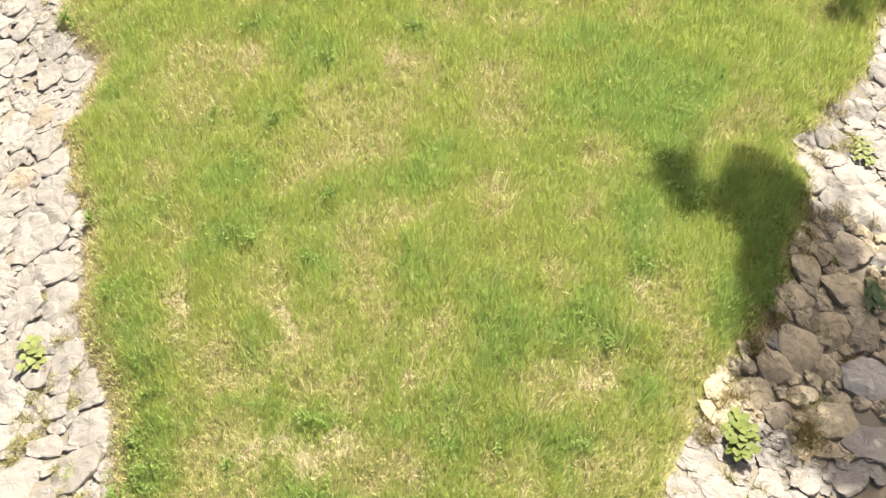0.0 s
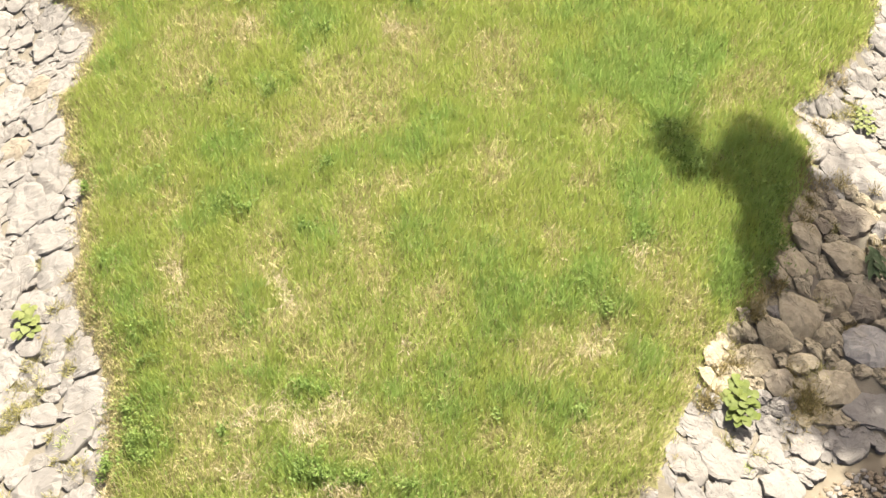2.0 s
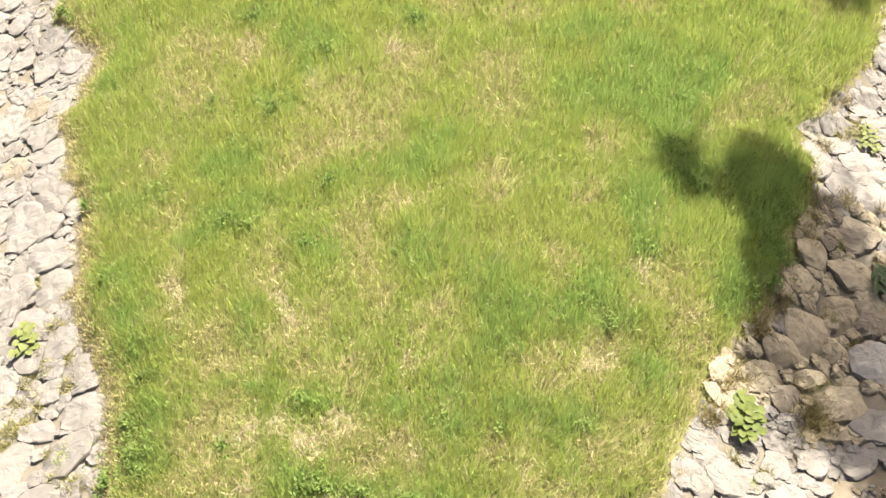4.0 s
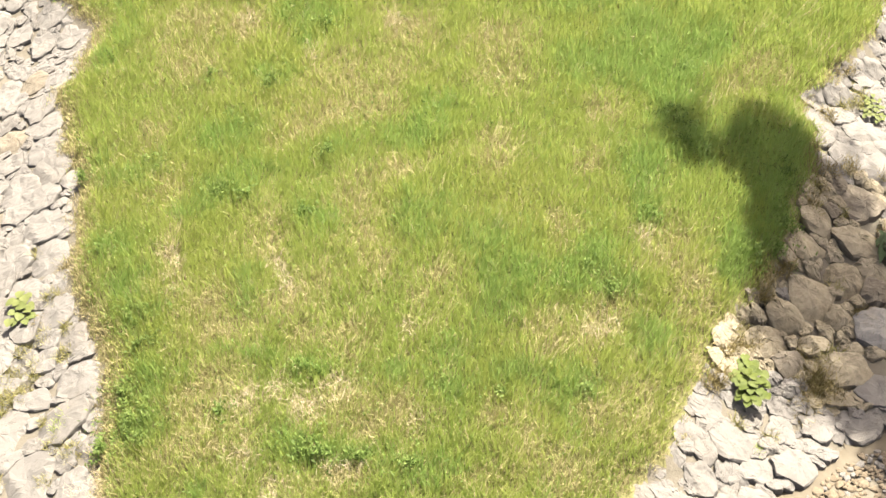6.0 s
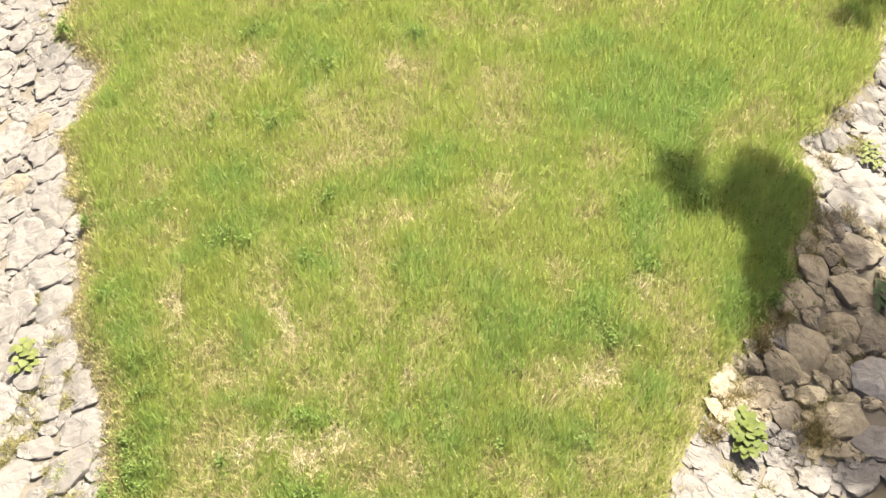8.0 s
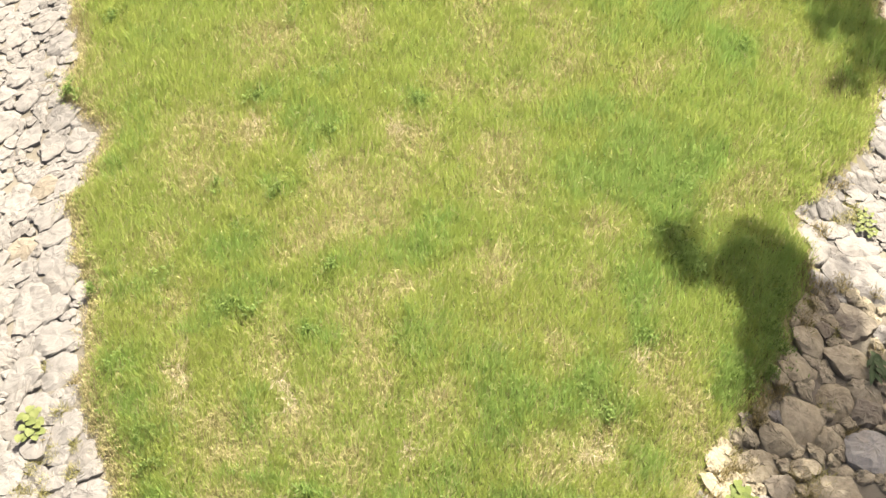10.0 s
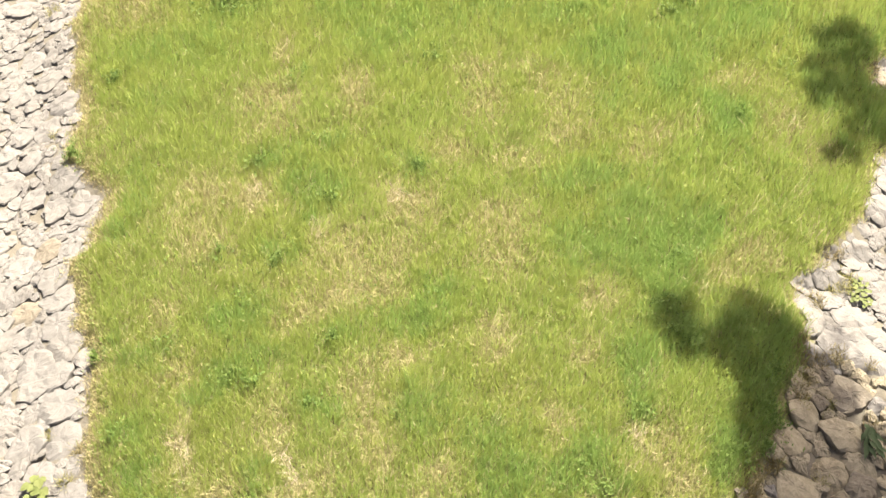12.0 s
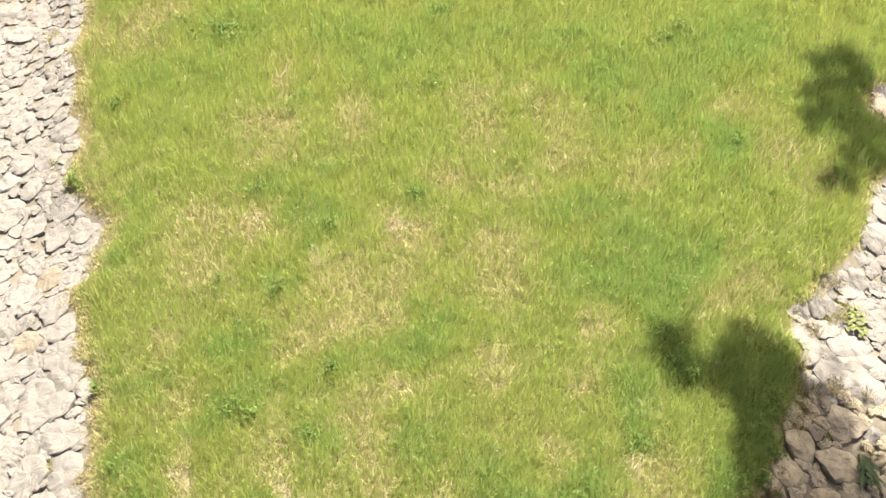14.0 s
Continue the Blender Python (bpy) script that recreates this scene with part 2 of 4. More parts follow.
DRY_NEAR = [(2.3, -4.2, 0.42, 0.29), (1.3, -4.1, 0.51, 0.41), (-0.2, -4.1, 0.51, 0.29), (-2.9, -3.8, 0.41, 0.28), (0.7, -3.5, 0.29, 0.28), (2.6, -3.1,
            0.42, 0.35), (2.1, -3, 0.42, 0.33), (0.2, -2.7, 0.29, 0.29), (-5.4, -2.6, 0.77, 0.37), (-2.3, -2.6, 0.42, 0.29), (2.8, -2.4, 0.43, 0.25),
            (-1.7, -2.3, 0.42, 0.37), (-2.5, -2.1, 0.59, 0.38), (4.1, -1.7, 0.29, 0.33), (-5.6, -1.5, 0.4, 0.49), (1.2, -1.3, 0.32, 0.25), (2.1, -1.1,
            0.45, 0.36), (-5.1, -1, 0.57, 0.43), (1.5, -0.7, 0.44, 0.25), (4.1, -0.6, 0.28, 0.37)]
DRY_MIDDLE = [(-2.4, -0.5, 0.33, 0.4), (2.7, -0.4, 0.44, 0.24), (-3.1, -0.3, 0.56, 0.32), (-4.9, 0.2, 0.64, 0.32), (4.3, 0.2, 0.45, 0.53), (-0.9, 0.3,
              0.36, 0.24), (-3.6, 0.6, 0.46, 0.42), (-5.2, 0.9, 0.45, 0.43), (-0.6, 0.9, 0.36, 0.25), (4, 1.1, 0.38, 0.77), (-3, 1.1, 0.35, 0.49), (-1.8,
              1.4, 0.35, 0.5), (2, 1.8, 0.23, 0.47), (-6.1, 2.4, 0.27, 0.85), (-2, 2.5, 0.35, 0.69), (-4, 2.8, 0.38, 0.67), (-2.2, 3.5, 0.48, 0.45), (2.8,
              3.8, 0.24, 0.33), (-1.3, 4.2, 0.67, 0.33), (0.9, 4.4, 0.34, 0.56), (-6.1, 4.7, 0.36, 0.52)]
DRY_UPPER = [(3.3, 5.4, 0.39, 0.49), (-3.4, 5.8, 0.51, 0.43), (6.4, 5.9, 0.42, 0.53), (7, 6.2, 0.69, 0.51), (-2.6, 6.4, 0.76, 0.56), (-6.6, 6.6, 0.4,
             0.54), (-1.7, 6.7, 0.64, 0.76), (1.3, 7.2, 0.64, 0.77), (-1.1, 7.6, 0.65, 0.57), (-2.3, 7.7, 0.78, 0.86), (1.4, 8.3, 0.78, 0.59), (-5.7, 8.7,
             0.65, 0.7), (-0.6, 9.1, 0.6, 0.76), (9.3, 9.3, 0.55, 0.48), (-6.1, 9.8, 0.77, 0.85), (5.1, 9.9, 0.41, 0.26), (-4.5, 10.1, 0.55, 0.63), (2.1,
             10.2, 0.69, 0.49), (-5.6, 10.5, 0.84, 0.63), (8.7, 10.5, 0.55, 0.74)]
DRY_FAR = [(5.6, 10.6, 0.83, 0.35), (0.5, 10.8, 0.53, 0.54), (6.5, 10.9, 0.3, 0.27), (3.4, 11, 0.7, 0.42), (3.4, 11.9, 0.57, 0.75), (4, 12.2, 0.51, 0.46),
           (7.8, 12.2, 0.7, 0.41), (-8.4, 12.3, 0.39, 0.39), (1.5, 12.5, 0.55, 0.76), (-3.9, 12.6, 0.73, 0.46), (3.8, 12.6, 0.52, 0.19), (3.1, 13, 0.4,
           0.6), (-1.8, 13.5, 0.41, 0.83), (1.3, 13.6, 0.41, 0.57), (-8.6, 13.6, 0.64, 0.69), (-4, 13.7, 0.89, 0.61), (2.6, 13.8, 0.53, 0.2), (-3.5, 15.1,
           0.2, 0.82), (-7.5, 18, 0.82, 0.65), (-8.8, 18.5, 0.49, 0.95), (-7.1, 18.8, 0.95, 0.67)]
DRY = DRY_NEAR + DRY_MIDDLE + DRY_UPPER + DRY_FAR
LUSH_NEAR = [(0.9, -4.4, 0.3, 0.22), (-1.4, -3.8, 0.62, 0.32), (-5.6, -3.5, 0.22, 0.15), (-2.3, -3.3, 0.52, 0.26), (-3.2, -3.1, 0.72, 0.23), (1.5, -3,
             0.25, 0.36), (-4, -2.6, 0.32, 0.18), (1.6, -2.3, 0.55, 0.34), (-0.7, -2, 0.45, 0.35), (0.6, -1.8, 0.55, 0.35), (-6.6, -1.8, 0.57, 0.4),
             (-1.6, -1.5, 0.56, 0.19), (-0.6, -1.1, 0.46, 0.36), (-3.3, -1.1, 0.4, 0.24), (3.3, -1.1, 0.44, 0.41), (-6.4, -0.9, 0.53, 0.66), (-4, -0.5,
             0.36, 0.26), (-4.6, -0.4, 0.66, 0.2), (0.5, -0.2, 0.46, 0.37), (2.8, 0.2, 0.44, 0.35)]
LUSH_MIDDLE = [(1.9, 0.4, 0.33, 0.32), (5.2, 0.4, 0.28, 0.3), (0.8, 0.7, 0.56, 0.7), (2.5, 0.8, 0.47, 0.59), (-7, 0.9, 0.52, 0.31), (5.5, 0.9, 0.35,
               0.45), (-4.5, 1.1, 0.21, 0.64), (-6.5, 1.2, 0.5, 0.33), (0.5, 1.6, 0.48, 0.6), (-7, 2, 0.64, 0.44), (3.8, 2, 0.27, 0.53), (-0.9, 2.2, 0.49,
               0.31), (-0.8, 2.8, 0.59, 0.38), (-3, 3.1, 0.57, 0.49), (-7.4, 3.3, 0.43, 0.42), (3.9, 3.3, 0.35, 0.71), (-5.7, 3.8, 0.38, 0.25), (-5.1,
               4.4, 0.58, 0.44), (-4.4, 4.6, 0.5, 0.52), (-2.5, 5.3, 0.5, 0.31)]
LUSH_UPPER = [(-6.7, 5.4, 0.53, 0.42), (-7.5, 5.4, 0.56, 0.34), (-0.8, 5.4, 0.62, 0.42), (-7.9, 6, 0.32, 0.32), (-4.4, 6.1, 0.41, 0.47), (-5.1, 6.1, 0.52,
              0.43), (-0.1, 6.2, 0.3, 0.36), (5.1, 6.3, 0.52, 0.78), (4.2, 6.9, 0.63, 0.8), (3.3, 7, 0.63, 0.56), (5.9, 7.1, 0.53, 0.76), (5.1, 7.3, 0.5,
              0.61), (4.6, 7.9, 0.53, 0.79), (-3.8, 8, 0.42, 0.41), (-3, 9.1, 0.24, 0.39), (3.8, 9.3, 0.81, 0.39), (-7.8, 9.5, 0.41, 0.39), (-2.9, 10,
              0.57, 0.62), (-3.4, 10.4, 0.57, 0.53), (-0.3, 10.5, 0.36, 0.28)]
LUSH_FAR = [(-7.3, 10.8, 0.42, 0.97), (7.5, 11.1, 0.55, 0.85), (-4.2, 11.4, 0.61, 0.35), (-2.4, 11.7, 0.37, 0.29), (4.6, 12.1, 0.68, 0.38), (6.3, 12.7,
            0.57, 0.64), (7, 13.9, 0.84, 0.8), (5, 14, 0.87, 0.8), (-7, 14.3, 0.62, 0.49), (-3.2, 14.5, 0.2, 0.49), (8.6, 14.5, 0.73, 0.91), (7.1, 15.2,
            0.59, 0.6), (4, 15.6, 0.9, 0.42), (-0.8, 15.8, 0.91, 0.93), (-6.6, 16.2, 1.26, 0.66), (1.8, 16.2, 0.76, 0.61), (-1.9, 17.2, 0.78, 0.73),
            (-4.7, 17.4, 0.92, 0.63), (0.8, 17.4, 0.5, 0.44), (-6.6, 18.1, 0.65, 0.32), (-5, 18.3, 0.96, 0.7)]
# Lush grass where the trees' shade falls; its colour also deepens that shade.
LUSH_SHADE_TINT = [(4.9, 4.8, 0.36, 0.62), (5.1, 4, 0.4, 0.51), (6.3, 3.9, 0.48, 0.66), (7, 3.6, 0.45, 0.6), (6.5, 2.6, 0.44, 0.53), (6.5, 1.7, 0.36, 0.52), (6.3, 0.9, 0.31, 0.44), (4.9, 5.6, 0.37, 0.36), (10.4, 13.1, 0.51, 0.63), (11.1, 12.8, 0.46, 0.73), (9.9, 11.7, 0.42, 0.72), (10.6, 11.4, 0.42, 0.75), (10.8, 10.3, 0.39, 0.57), (9.9, 9.3, 0.39, 0.33)]
LUSH = LUSH_SHADE_TINT + LUSH_NEAR + LUSH_MIDDLE + LUSH_UPPER + LUSH_FAR
LEAFY_NEAR = [(-1.5, -3.7, 0.33, 0.17), (-2.4, -3.4, 0.33, 0.17), (-3.1, -3.2, 0.36, 0.17), (-3.5, -2.9, 0.34, 0.23), (2, -2.3, 0.13, 0.12), (0.4, -2.2,
              0.16, 0.16), (-6.4, -2, 0.24, 0.19), (-7.3, -2, 0.23, 0.25), (-5, -1.9, 0.11, 0.16), (-0.9, -1.9, 0.21, 0.14), (-6.7, -1.5, 0.44, 0.49),
              (-3.3, -1.1, 0.35, 0.22), (-7, -0.8, 0.28, 0.32), (2.8, 0, 0.13, 0.14), (-6.6, 0.3, 0.25, 0.2), (2.4, 0.7, 0.18, 0.15)]
LEAFY_MIDDLE = [(5.7, 0.9, 0.26, 0.32), (-6.7, 1.2, 0.28, 0.21), (3.8, 1.9, 0.21, 0.3), (6.7, 2.4, 0.2, 0.35), (-1.5, 2.5, 0.14, 0.17), (-3.2, 3.2, 0.24,
                0.19), (-7.5, 3.3, 0.22, 0.21), (-4.4, 4, 0.2, 0.16), (-5, 4.4, 0.33, 0.22), (-2.6, 5.1, 0.17, 0.17), (-6.5, 5.5, 0.19, 0.27), (-8.1, 5.7,
                0.18, 0.15), (-0.3, 6.1, 0.13, 0.16), (5.4, 6.4, 0.25, 0.34), (-4.6, 6.7, 0.16, 0.2), (-3.8, 7.9, 0.32, 0.29)]
LEAFY_UPPER = [(-5.2, 8.3, 0.12, 0.27), (-2.6, 9.7, 0.27, 0.28), (-0.3, 10.4, 0.25, 0.24), (7.7, 10.8, 0.19, 0.29), (-4.2, 11.3, 0.36, 0.23), (-2.4, 11.7,
               0.26, 0.21), (9.2, 12.4, 0.14, 0.2), (-9, 12.7, 0.22, 0.23), (-3.2, 14.4, 0.15, 0.22), (0.5, 14.5, 0.3, 0.25), (6.8, 15.1, 0.21, 0.18),
               (-8, 15.3, 0.16, 0.25), (7.2, 15.5, 0.27, 0.23), (4.4, 15.7, 0.21, 0.21), (0.9, 17.4, 0.43, 0.29), (-5.1, 17.8, 0.64, 0.44), (-6.4, 18.4,
               0.26, 0.2)]
LEAFY_SHADED = [(5.0, 4.2, 0.3, 0.35), (4.8, 4.9, 0.28, 0.3), (5.3, 3.8, 0.2, 0.25), (6.6, 1.7, 0.2, 0.35), (6.9, 3.0, 0.2, 0.3), (6.3, 1.0, 0.18, 0.25)]
LEAFY = LEAFY_NEAR + LEAFY_MIDDLE + LEAFY_UPPER


FIELD_X, FIELD_Y, FIELD_STEP = -14.0, -9.0, 0.06


def patches(spots, grow=1.0):
    """A field over the meadow: how much of each place is covered by soft oval patches with uneven rims."""
    x, y = np.meshgrid(np.arange(FIELD_X, 17, FIELD_STEP), np.arange(FIELD_Y, 25, FIELD_STEP))
    wx, wy = x + 0.13 * wave(x, y, 0.8, 71), y + 0.16 * wave(x, y, 0.9, 72)
    out = np.zeros_like(x)
    for px, py, rx, ry in spots:
        far = ((wx - px) / (rx * grow)) ** 2 + ((wy - py) / (ry * grow)) ** 2
        near = far < 6
        out[near] = np.maximum(out[near], np.exp(-0.8 * far[near] ** 1.3))
    return out


def read(field, x, y):
    i = np.clip(((y - FIELD_Y) / FIELD_STEP).astype(int), 0, field.shape[0] - 1)
    j = np.clip(((x - FIELD_X) / FIELD_STEP).astype(int), 0, field.shape[1] - 1)
    return field[i, j]


STRAW_FIELD, DRY_FIELD, LUSH_FIELD = patches(STRAW, 1.1), patches(DRY, 1.25), patches(LUSH, 1.25)


def blades(rng, x, y, z, tall, wide, lean, bias, droop, tips=None):
    """Kite-shaped blades, bent at the middle: four corners and two triangles each."""
    n = len(x)
    turn, tip = rng.uniform(0, 6.283, n), rng.normal(0, lean, (n, 2)) + bias
    if tips is not None:
        tip = tip + tips
    face = np.c_[np.cos(turn), np.sin(turn), np.zeros(n)]
    rise = np.c_[tip, np.ones(n)]
    rise /= np.linalg.norm(rise, axis=1)[:, None]
    foot = np.c_[x, y, z]
    mid = foot + rise * (tall * 0.55)[:, None]
    bent = rise + np.c_[tip * droop, -np.full(n, droop * 0.35)]
    bent /= np.linalg.norm(bent, axis=1)[:, None]
    top = mid + bent * (tall * 0.5)[:, None]
    side = face * (wide / 2)[:, None]
    verts = np.stack([foot, mid + side, top, mid - side], 1).reshape(-1, 3)
    i = np.arange(n)[:, None] * 4
    return verts, np.concatenate([i + (0, 1, 3), i + (1, 2, 3)], 1).reshape(-1, 3)


def stuff(name, parts, mat, label, category):
    verts, faces, k = [], [], 0
    for v, f in parts:
        verts.append(v), faces.append(f + k)
        k += len(v)
    me = mesh_of(name, np.concatenate(verts), np.concatenate(faces), [mat])
    return tagged(new(name, me), label, category, kind="stuff")


rng = np.random.default_rng(11)
TUFTS, EACH = 260000, 4
tx, ty = rng.uniform(-10, 15.5, TUFTS), rng.uniform(-6.5, 22.5, TUFTS)
sways = rng.normal(0, 0.10, (TUFTS, 2))
sways[:, 0] += 0.10 * wave(tx, ty, 1.6, 51)
spread_out = rng.normal(0, 0.07, (TUFTS, EACH, 2))
bx, by = (tx[:, None] + spread_out[:, :, 0]).ravel(), (ty[:, None] + spread_out[:, :, 1]).ravel()
tips = (sways[:, None] + spread_out * 1.1).reshape(-1, 2)
kin = np.repeat(rng.random(TUFTS), EACH)
tuft_tall = np.repeat(rng.uniform(0.8, 1.15, TUFTS), EACH)
d = inside(bx, by)
ragged = d + 0.12 * wave(bx, by, 0.9, 5) + 0.07 * wave(bx, by, 0.33, 6)
keep = (ragged > np.where(bx < 0, -0.14, -0.06)) & (rng.random(len(bx)) < np.clip(0.7 + ragged / 0.25, 0, 1))
bx, by, d, tips, kin, tuft_tall = bx[keep], by[keep], d[keep], tips[keep], kin[keep], tuft_tall[keep]
bz = surface(bx, by) + 0.03 * wave(bx, by, 2.0, 3)
dry_here, lush_here, straw_here = read(DRY_FIELD, bx, by), read(LUSH_FIELD, bx, by), read(STRAW_FIELD, bx, by)
straw = 0.50 * dry_here + 0.2 * straw_here + 0.19 - 0.14 * lush_here + 0.07 * wave(bx, by, 2.6, 21) + 0.09 * wave(bx, by, 0.6, 22)
straw = np.maximum(straw, np.where(bx < 0, 1.0 - d / 0.95, 0.60 - d / 0.72))
# The lush share drops up the bank to imitate the hazier, paler distance.
lush = np.interp(by, (9, 14), (0.60, 0.38)) * lush_here + 0.14 - 0.2 * dry_here + 0.08 * wave(bx, by, 2.0, 31) + 0.12 * wave(bx, by, 0.7, 32)
drift = np.clip((bx - 1) / 4, -1, 1)
straw, lush = straw - 0.04 * drift, lush + 0.08 * drift
pick = 0.25 * kin + 0.75 * rng.random(len(bx))
is_dry = pick < np.clip(straw, 0.08, 0.85)
is_fringe = is_dry & (rng.random(len(bx)) < np.clip(0.85 - d / 0.8, 0, 0.75))
is_dry &= ~is_fringe
is_lush = ~is_dry & ~is_fringe & (rng.random(len(bx)) * 0.6 + 0.4 * np.modf(kin * 7)[0] < np.clip(lush - straw * 0.4, 0.04, 0.9))
is_green = ~is_dry & ~is_lush & ~is_fringe
thin_out = rng.random(len(bx)) < 0.8 * straw_here
is_green, is_lush = is_green & ~thin_out, is_lush & ~thin_out
growth = np.where(bx < 0, np.clip(0.42 + d / 0.9, 0.42, 1.0), np.clip(0.65 + d / 1.2, 0.6, 1.0)) * (1 + 0.14 * wave(bx, by, 1.5, 41)) * tuft_tall
BIAS = np.array((0.10, -0.02))
for name, mask, mat, tall, wide, lean, droop, label in (
        ("green_grass", is_green, GREEN, 0.39, 0.0146, 0.11, 0.4, "yellow-green meadow grass, uncut, growing on the bank"),
        ("lush_grass", is_lush, LUSHM, 0.44, 0.0155, 0.10, 0.4, "taller dark green grass in patches of the meadow"),
        ("withered_grass", is_fringe, FRINGEM, 0.30, 0.013, 0.45, 0.8, "tan withered grass along the rim of the stones"),
        ("dry_grass", is_dry, DRYM, 0.34, 0.0125, 0.36, 0.8, "dry straw-coloured grass in pale patches")):
    x, y, n = bx[mask], by[mask], int(mask.sum())
    h = tall * growth[mask] * rng.uniform(0.65, 1.2, n)
    stuff(name, [blades(rng, x, y, bz[mask] - 0.02, h, wide * rng.uniform(0.6, 1.4, n), lean, BIAS, droop, tips[mask])], mat, label, "grass")

# long dead stalks, lying loosely over the green, most of them in the dry patches
def stalks(g, least, most):
    x, y = g.uniform(-9.5, 12, 24000), g.uniform(-6, 22, 24000)
    ok = (inside(x, y) > 0.15) & (g.random(24000) < least + most * read(DRY_FIELD, x, y))
    x, y = x[ok], y[ok]
    n = len(x)
    return blades(g, x, y, surface(x, y) + 0.10, g.uniform(0.25, 0.5, n), g.uniform(0.007, 0.012, n), 0.7, (0.2, 0), 0.3)


stuff("dead_stalks", [stalks(rng, 0.10, 0.6), stalks(np.random.default_rng(37), 0.07, 0.1)], STALKM, "long pale dead grass stalks lying over the meadow", "grass")
# loose sheaves of longer stalks, all bent over one way
sheaves = []
SHEAVES = [(1.3, -4.0), (2.6, -3.0), (2.2, -2.9), (1.2, -1.5), (7.8, 7.6), (8.3, 6.7), (7.2, 7.4), (-0.7, 0.8), (-1.2, -2.6),
           (-4.3, 10.1), (-2.9, 8.6), (0.9, 4.5), (1.2, 4.1), (3.2, 5.5), (-1.0, 9.2), (0.7, 1.7), (-1.1, -0.4), (5.6, 4.8),
           (8.3, 7.9), (9.7, 10.2), (-1.8, 10.0), (-1.0, 10.0), (8.8, 10.2), (6.5, 11.0), (-3.7, 15.2), (-1.3, 12.9)]
for px, py in SHEAVES:
    sx, sy = px + rng.normal(0, 0.13, 11), py + rng.normal(0, 0.16, 11)
    sheaves.append(blades(rng, sx, sy, surface(sx, sy) + 0.16, rng.uniform(0.35, 0.7, 11), rng.uniform(0.007, 0.011, 11), 0.4, (1.0, 0.7), 0.2))
stuff("bent_stalks", sheaves, STALKM, "sheaves of long pale dead stalks bent over the grass", "grass")
mx, my = rng.uniform(-8.5, 5, 190000), rng.uniform(-5, 11, 190000)
keep = rng.random(190000) < 0.42 * read(STRAW_FIELD, mx, my)
mx, my = mx[keep], my[keep]
n = len(mx)
stuff("matted_straw", [blades(rng, mx, my, surface(mx, my) + rng.uniform(0.08, 0.26, n), rng.uniform(0.15, 0.35, n), rng.uniform(0.006, 0.011, n), 1.5, (0.1, 0), 0.4)], STRAWM,
      "pale flattened straw in bare spots of the meadow", "straw")


def leafy_clumps(g, spots):
    """Small broad leaves on many short stems, thinning out unevenly."""
    out = []
    for px, py, wide, deep in spots:
        r = 1.15 * math.sqrt(wide * deep)
        n = int(8000 * r * r + 120)
        a, q = g.uniform(0, 6.283, n), np.abs(g.normal(0, 1.25, n)) * r
        x, y = px + q * np.cos(a) * math.sqrt(wide / deep), py + q * np.sin(a) * math.sqrt(deep / wide)
        ok = wave(x, y, 0.55, int(px * 10 + 200)) > -0.15 + 0.4 * q / r
        x, y = x[ok], y[ok]
        n = len(x)
        z = surface(x, y) + g.uniform(0.12, 0.33, n)
        out.append(blades(g, x, y, z, g.uniform(0.06, 0.12, n), g.uniform(0.025, 0.048, n), 1.0, (0, 0), 0.6))
    return out


def weeds():
    """The leafy clumps, and single weeds strewn between them."""
    out = leafy_clumps(rng, LEAFY)
    x, y = rng.uniform(-9, 11, 90000), rng.uniform(-6, 22, 90000)
    dense = 0.24 + 0.30 * read(LUSH_FIELD, x, y) + 0.28 * wave(x, y, 0.8, 61) + 0.15 * wave(x, y, 3.0, 62)
    ok = (inside(x, y) > 0.25) & (rng.random(90000) < np.clip(dense, 0, 0.6))
    x, y = x[ok], y[ok]
    n = len(x)
    out.append(blades(rng, x, y, surface(x, y) + rng.uniform(0.10, 0.30, n), rng.uniform(0.06, 0.11, n), rng.uniform(0.022, 0.042, n), 0.9, (0, 0), 0.6))
    return out + leafy_clumps(np.random.default_rng(29), LEAFY_SHADED)


stuff("leafy_weeds", weeds(), WEEDM, "dark green leafy weeds in clumps among the grass", "weeds")

# ---- stones ----
def stone_mesh(name, seed, level, mats, edge=13, lump=1.0):
    """A broken block, its top the flattest side: six uneven sides and some corners, blended with more or less worn edges."""
    r = random.Random(seed)
    bm = bmesh.new()
    bmesh.ops.create_icosphere(bm, subdivisions=level, radius=1.0)
    cuts = []
    for axis in range(3):
        for sign in (-1, 1):
            loose = 0.10 if axis == 2 and sign == 1 else 0.24
            v = Vector((r.gauss(0, loose), r.gauss(0, loose), r.gauss(0, loose)))
            v[axis] = sign
            cuts.append((v.normalized(), 0.76 if loose < 0.2 else r.uniform(0.66, 0.94)))
    for _ in range(r.randint(4, 8)):
        v = Vector((r.choice((-1, 1)) * r.uniform(0.3, 1), r.choice((-1, 1)) * r.uniform(0.3, 1), r.choice((-1, 1)) * r.uniform(0.1, 0.8)))
        cuts.append((v.normalized(), r.uniform(0.76, 1.0)))
    for v in bm.verts:
        way = v.co.normalized()
        v.co = way * sum((max(0.0, way.dot(side)) / far) ** edge for side, far in cuts) ** (-1 / edge)
        rough = 0.10 * noise.noise(v.co * 1.7 + Vector((seed, 0, 0))) + 0.08 * noise.noise(v.co * 4 + Vector((0, seed, 0))) + 0.035 * noise.noise(v.co * 10)
        v.co *= 1 + rough * lump
    for f in bm.faces:
        f.smooth = True
    me = bpy.data.meshes.new(name)
    bm.to_mesh(me)
    bm.free()
    for m in mats:
        me.materials.append(m)
    return me


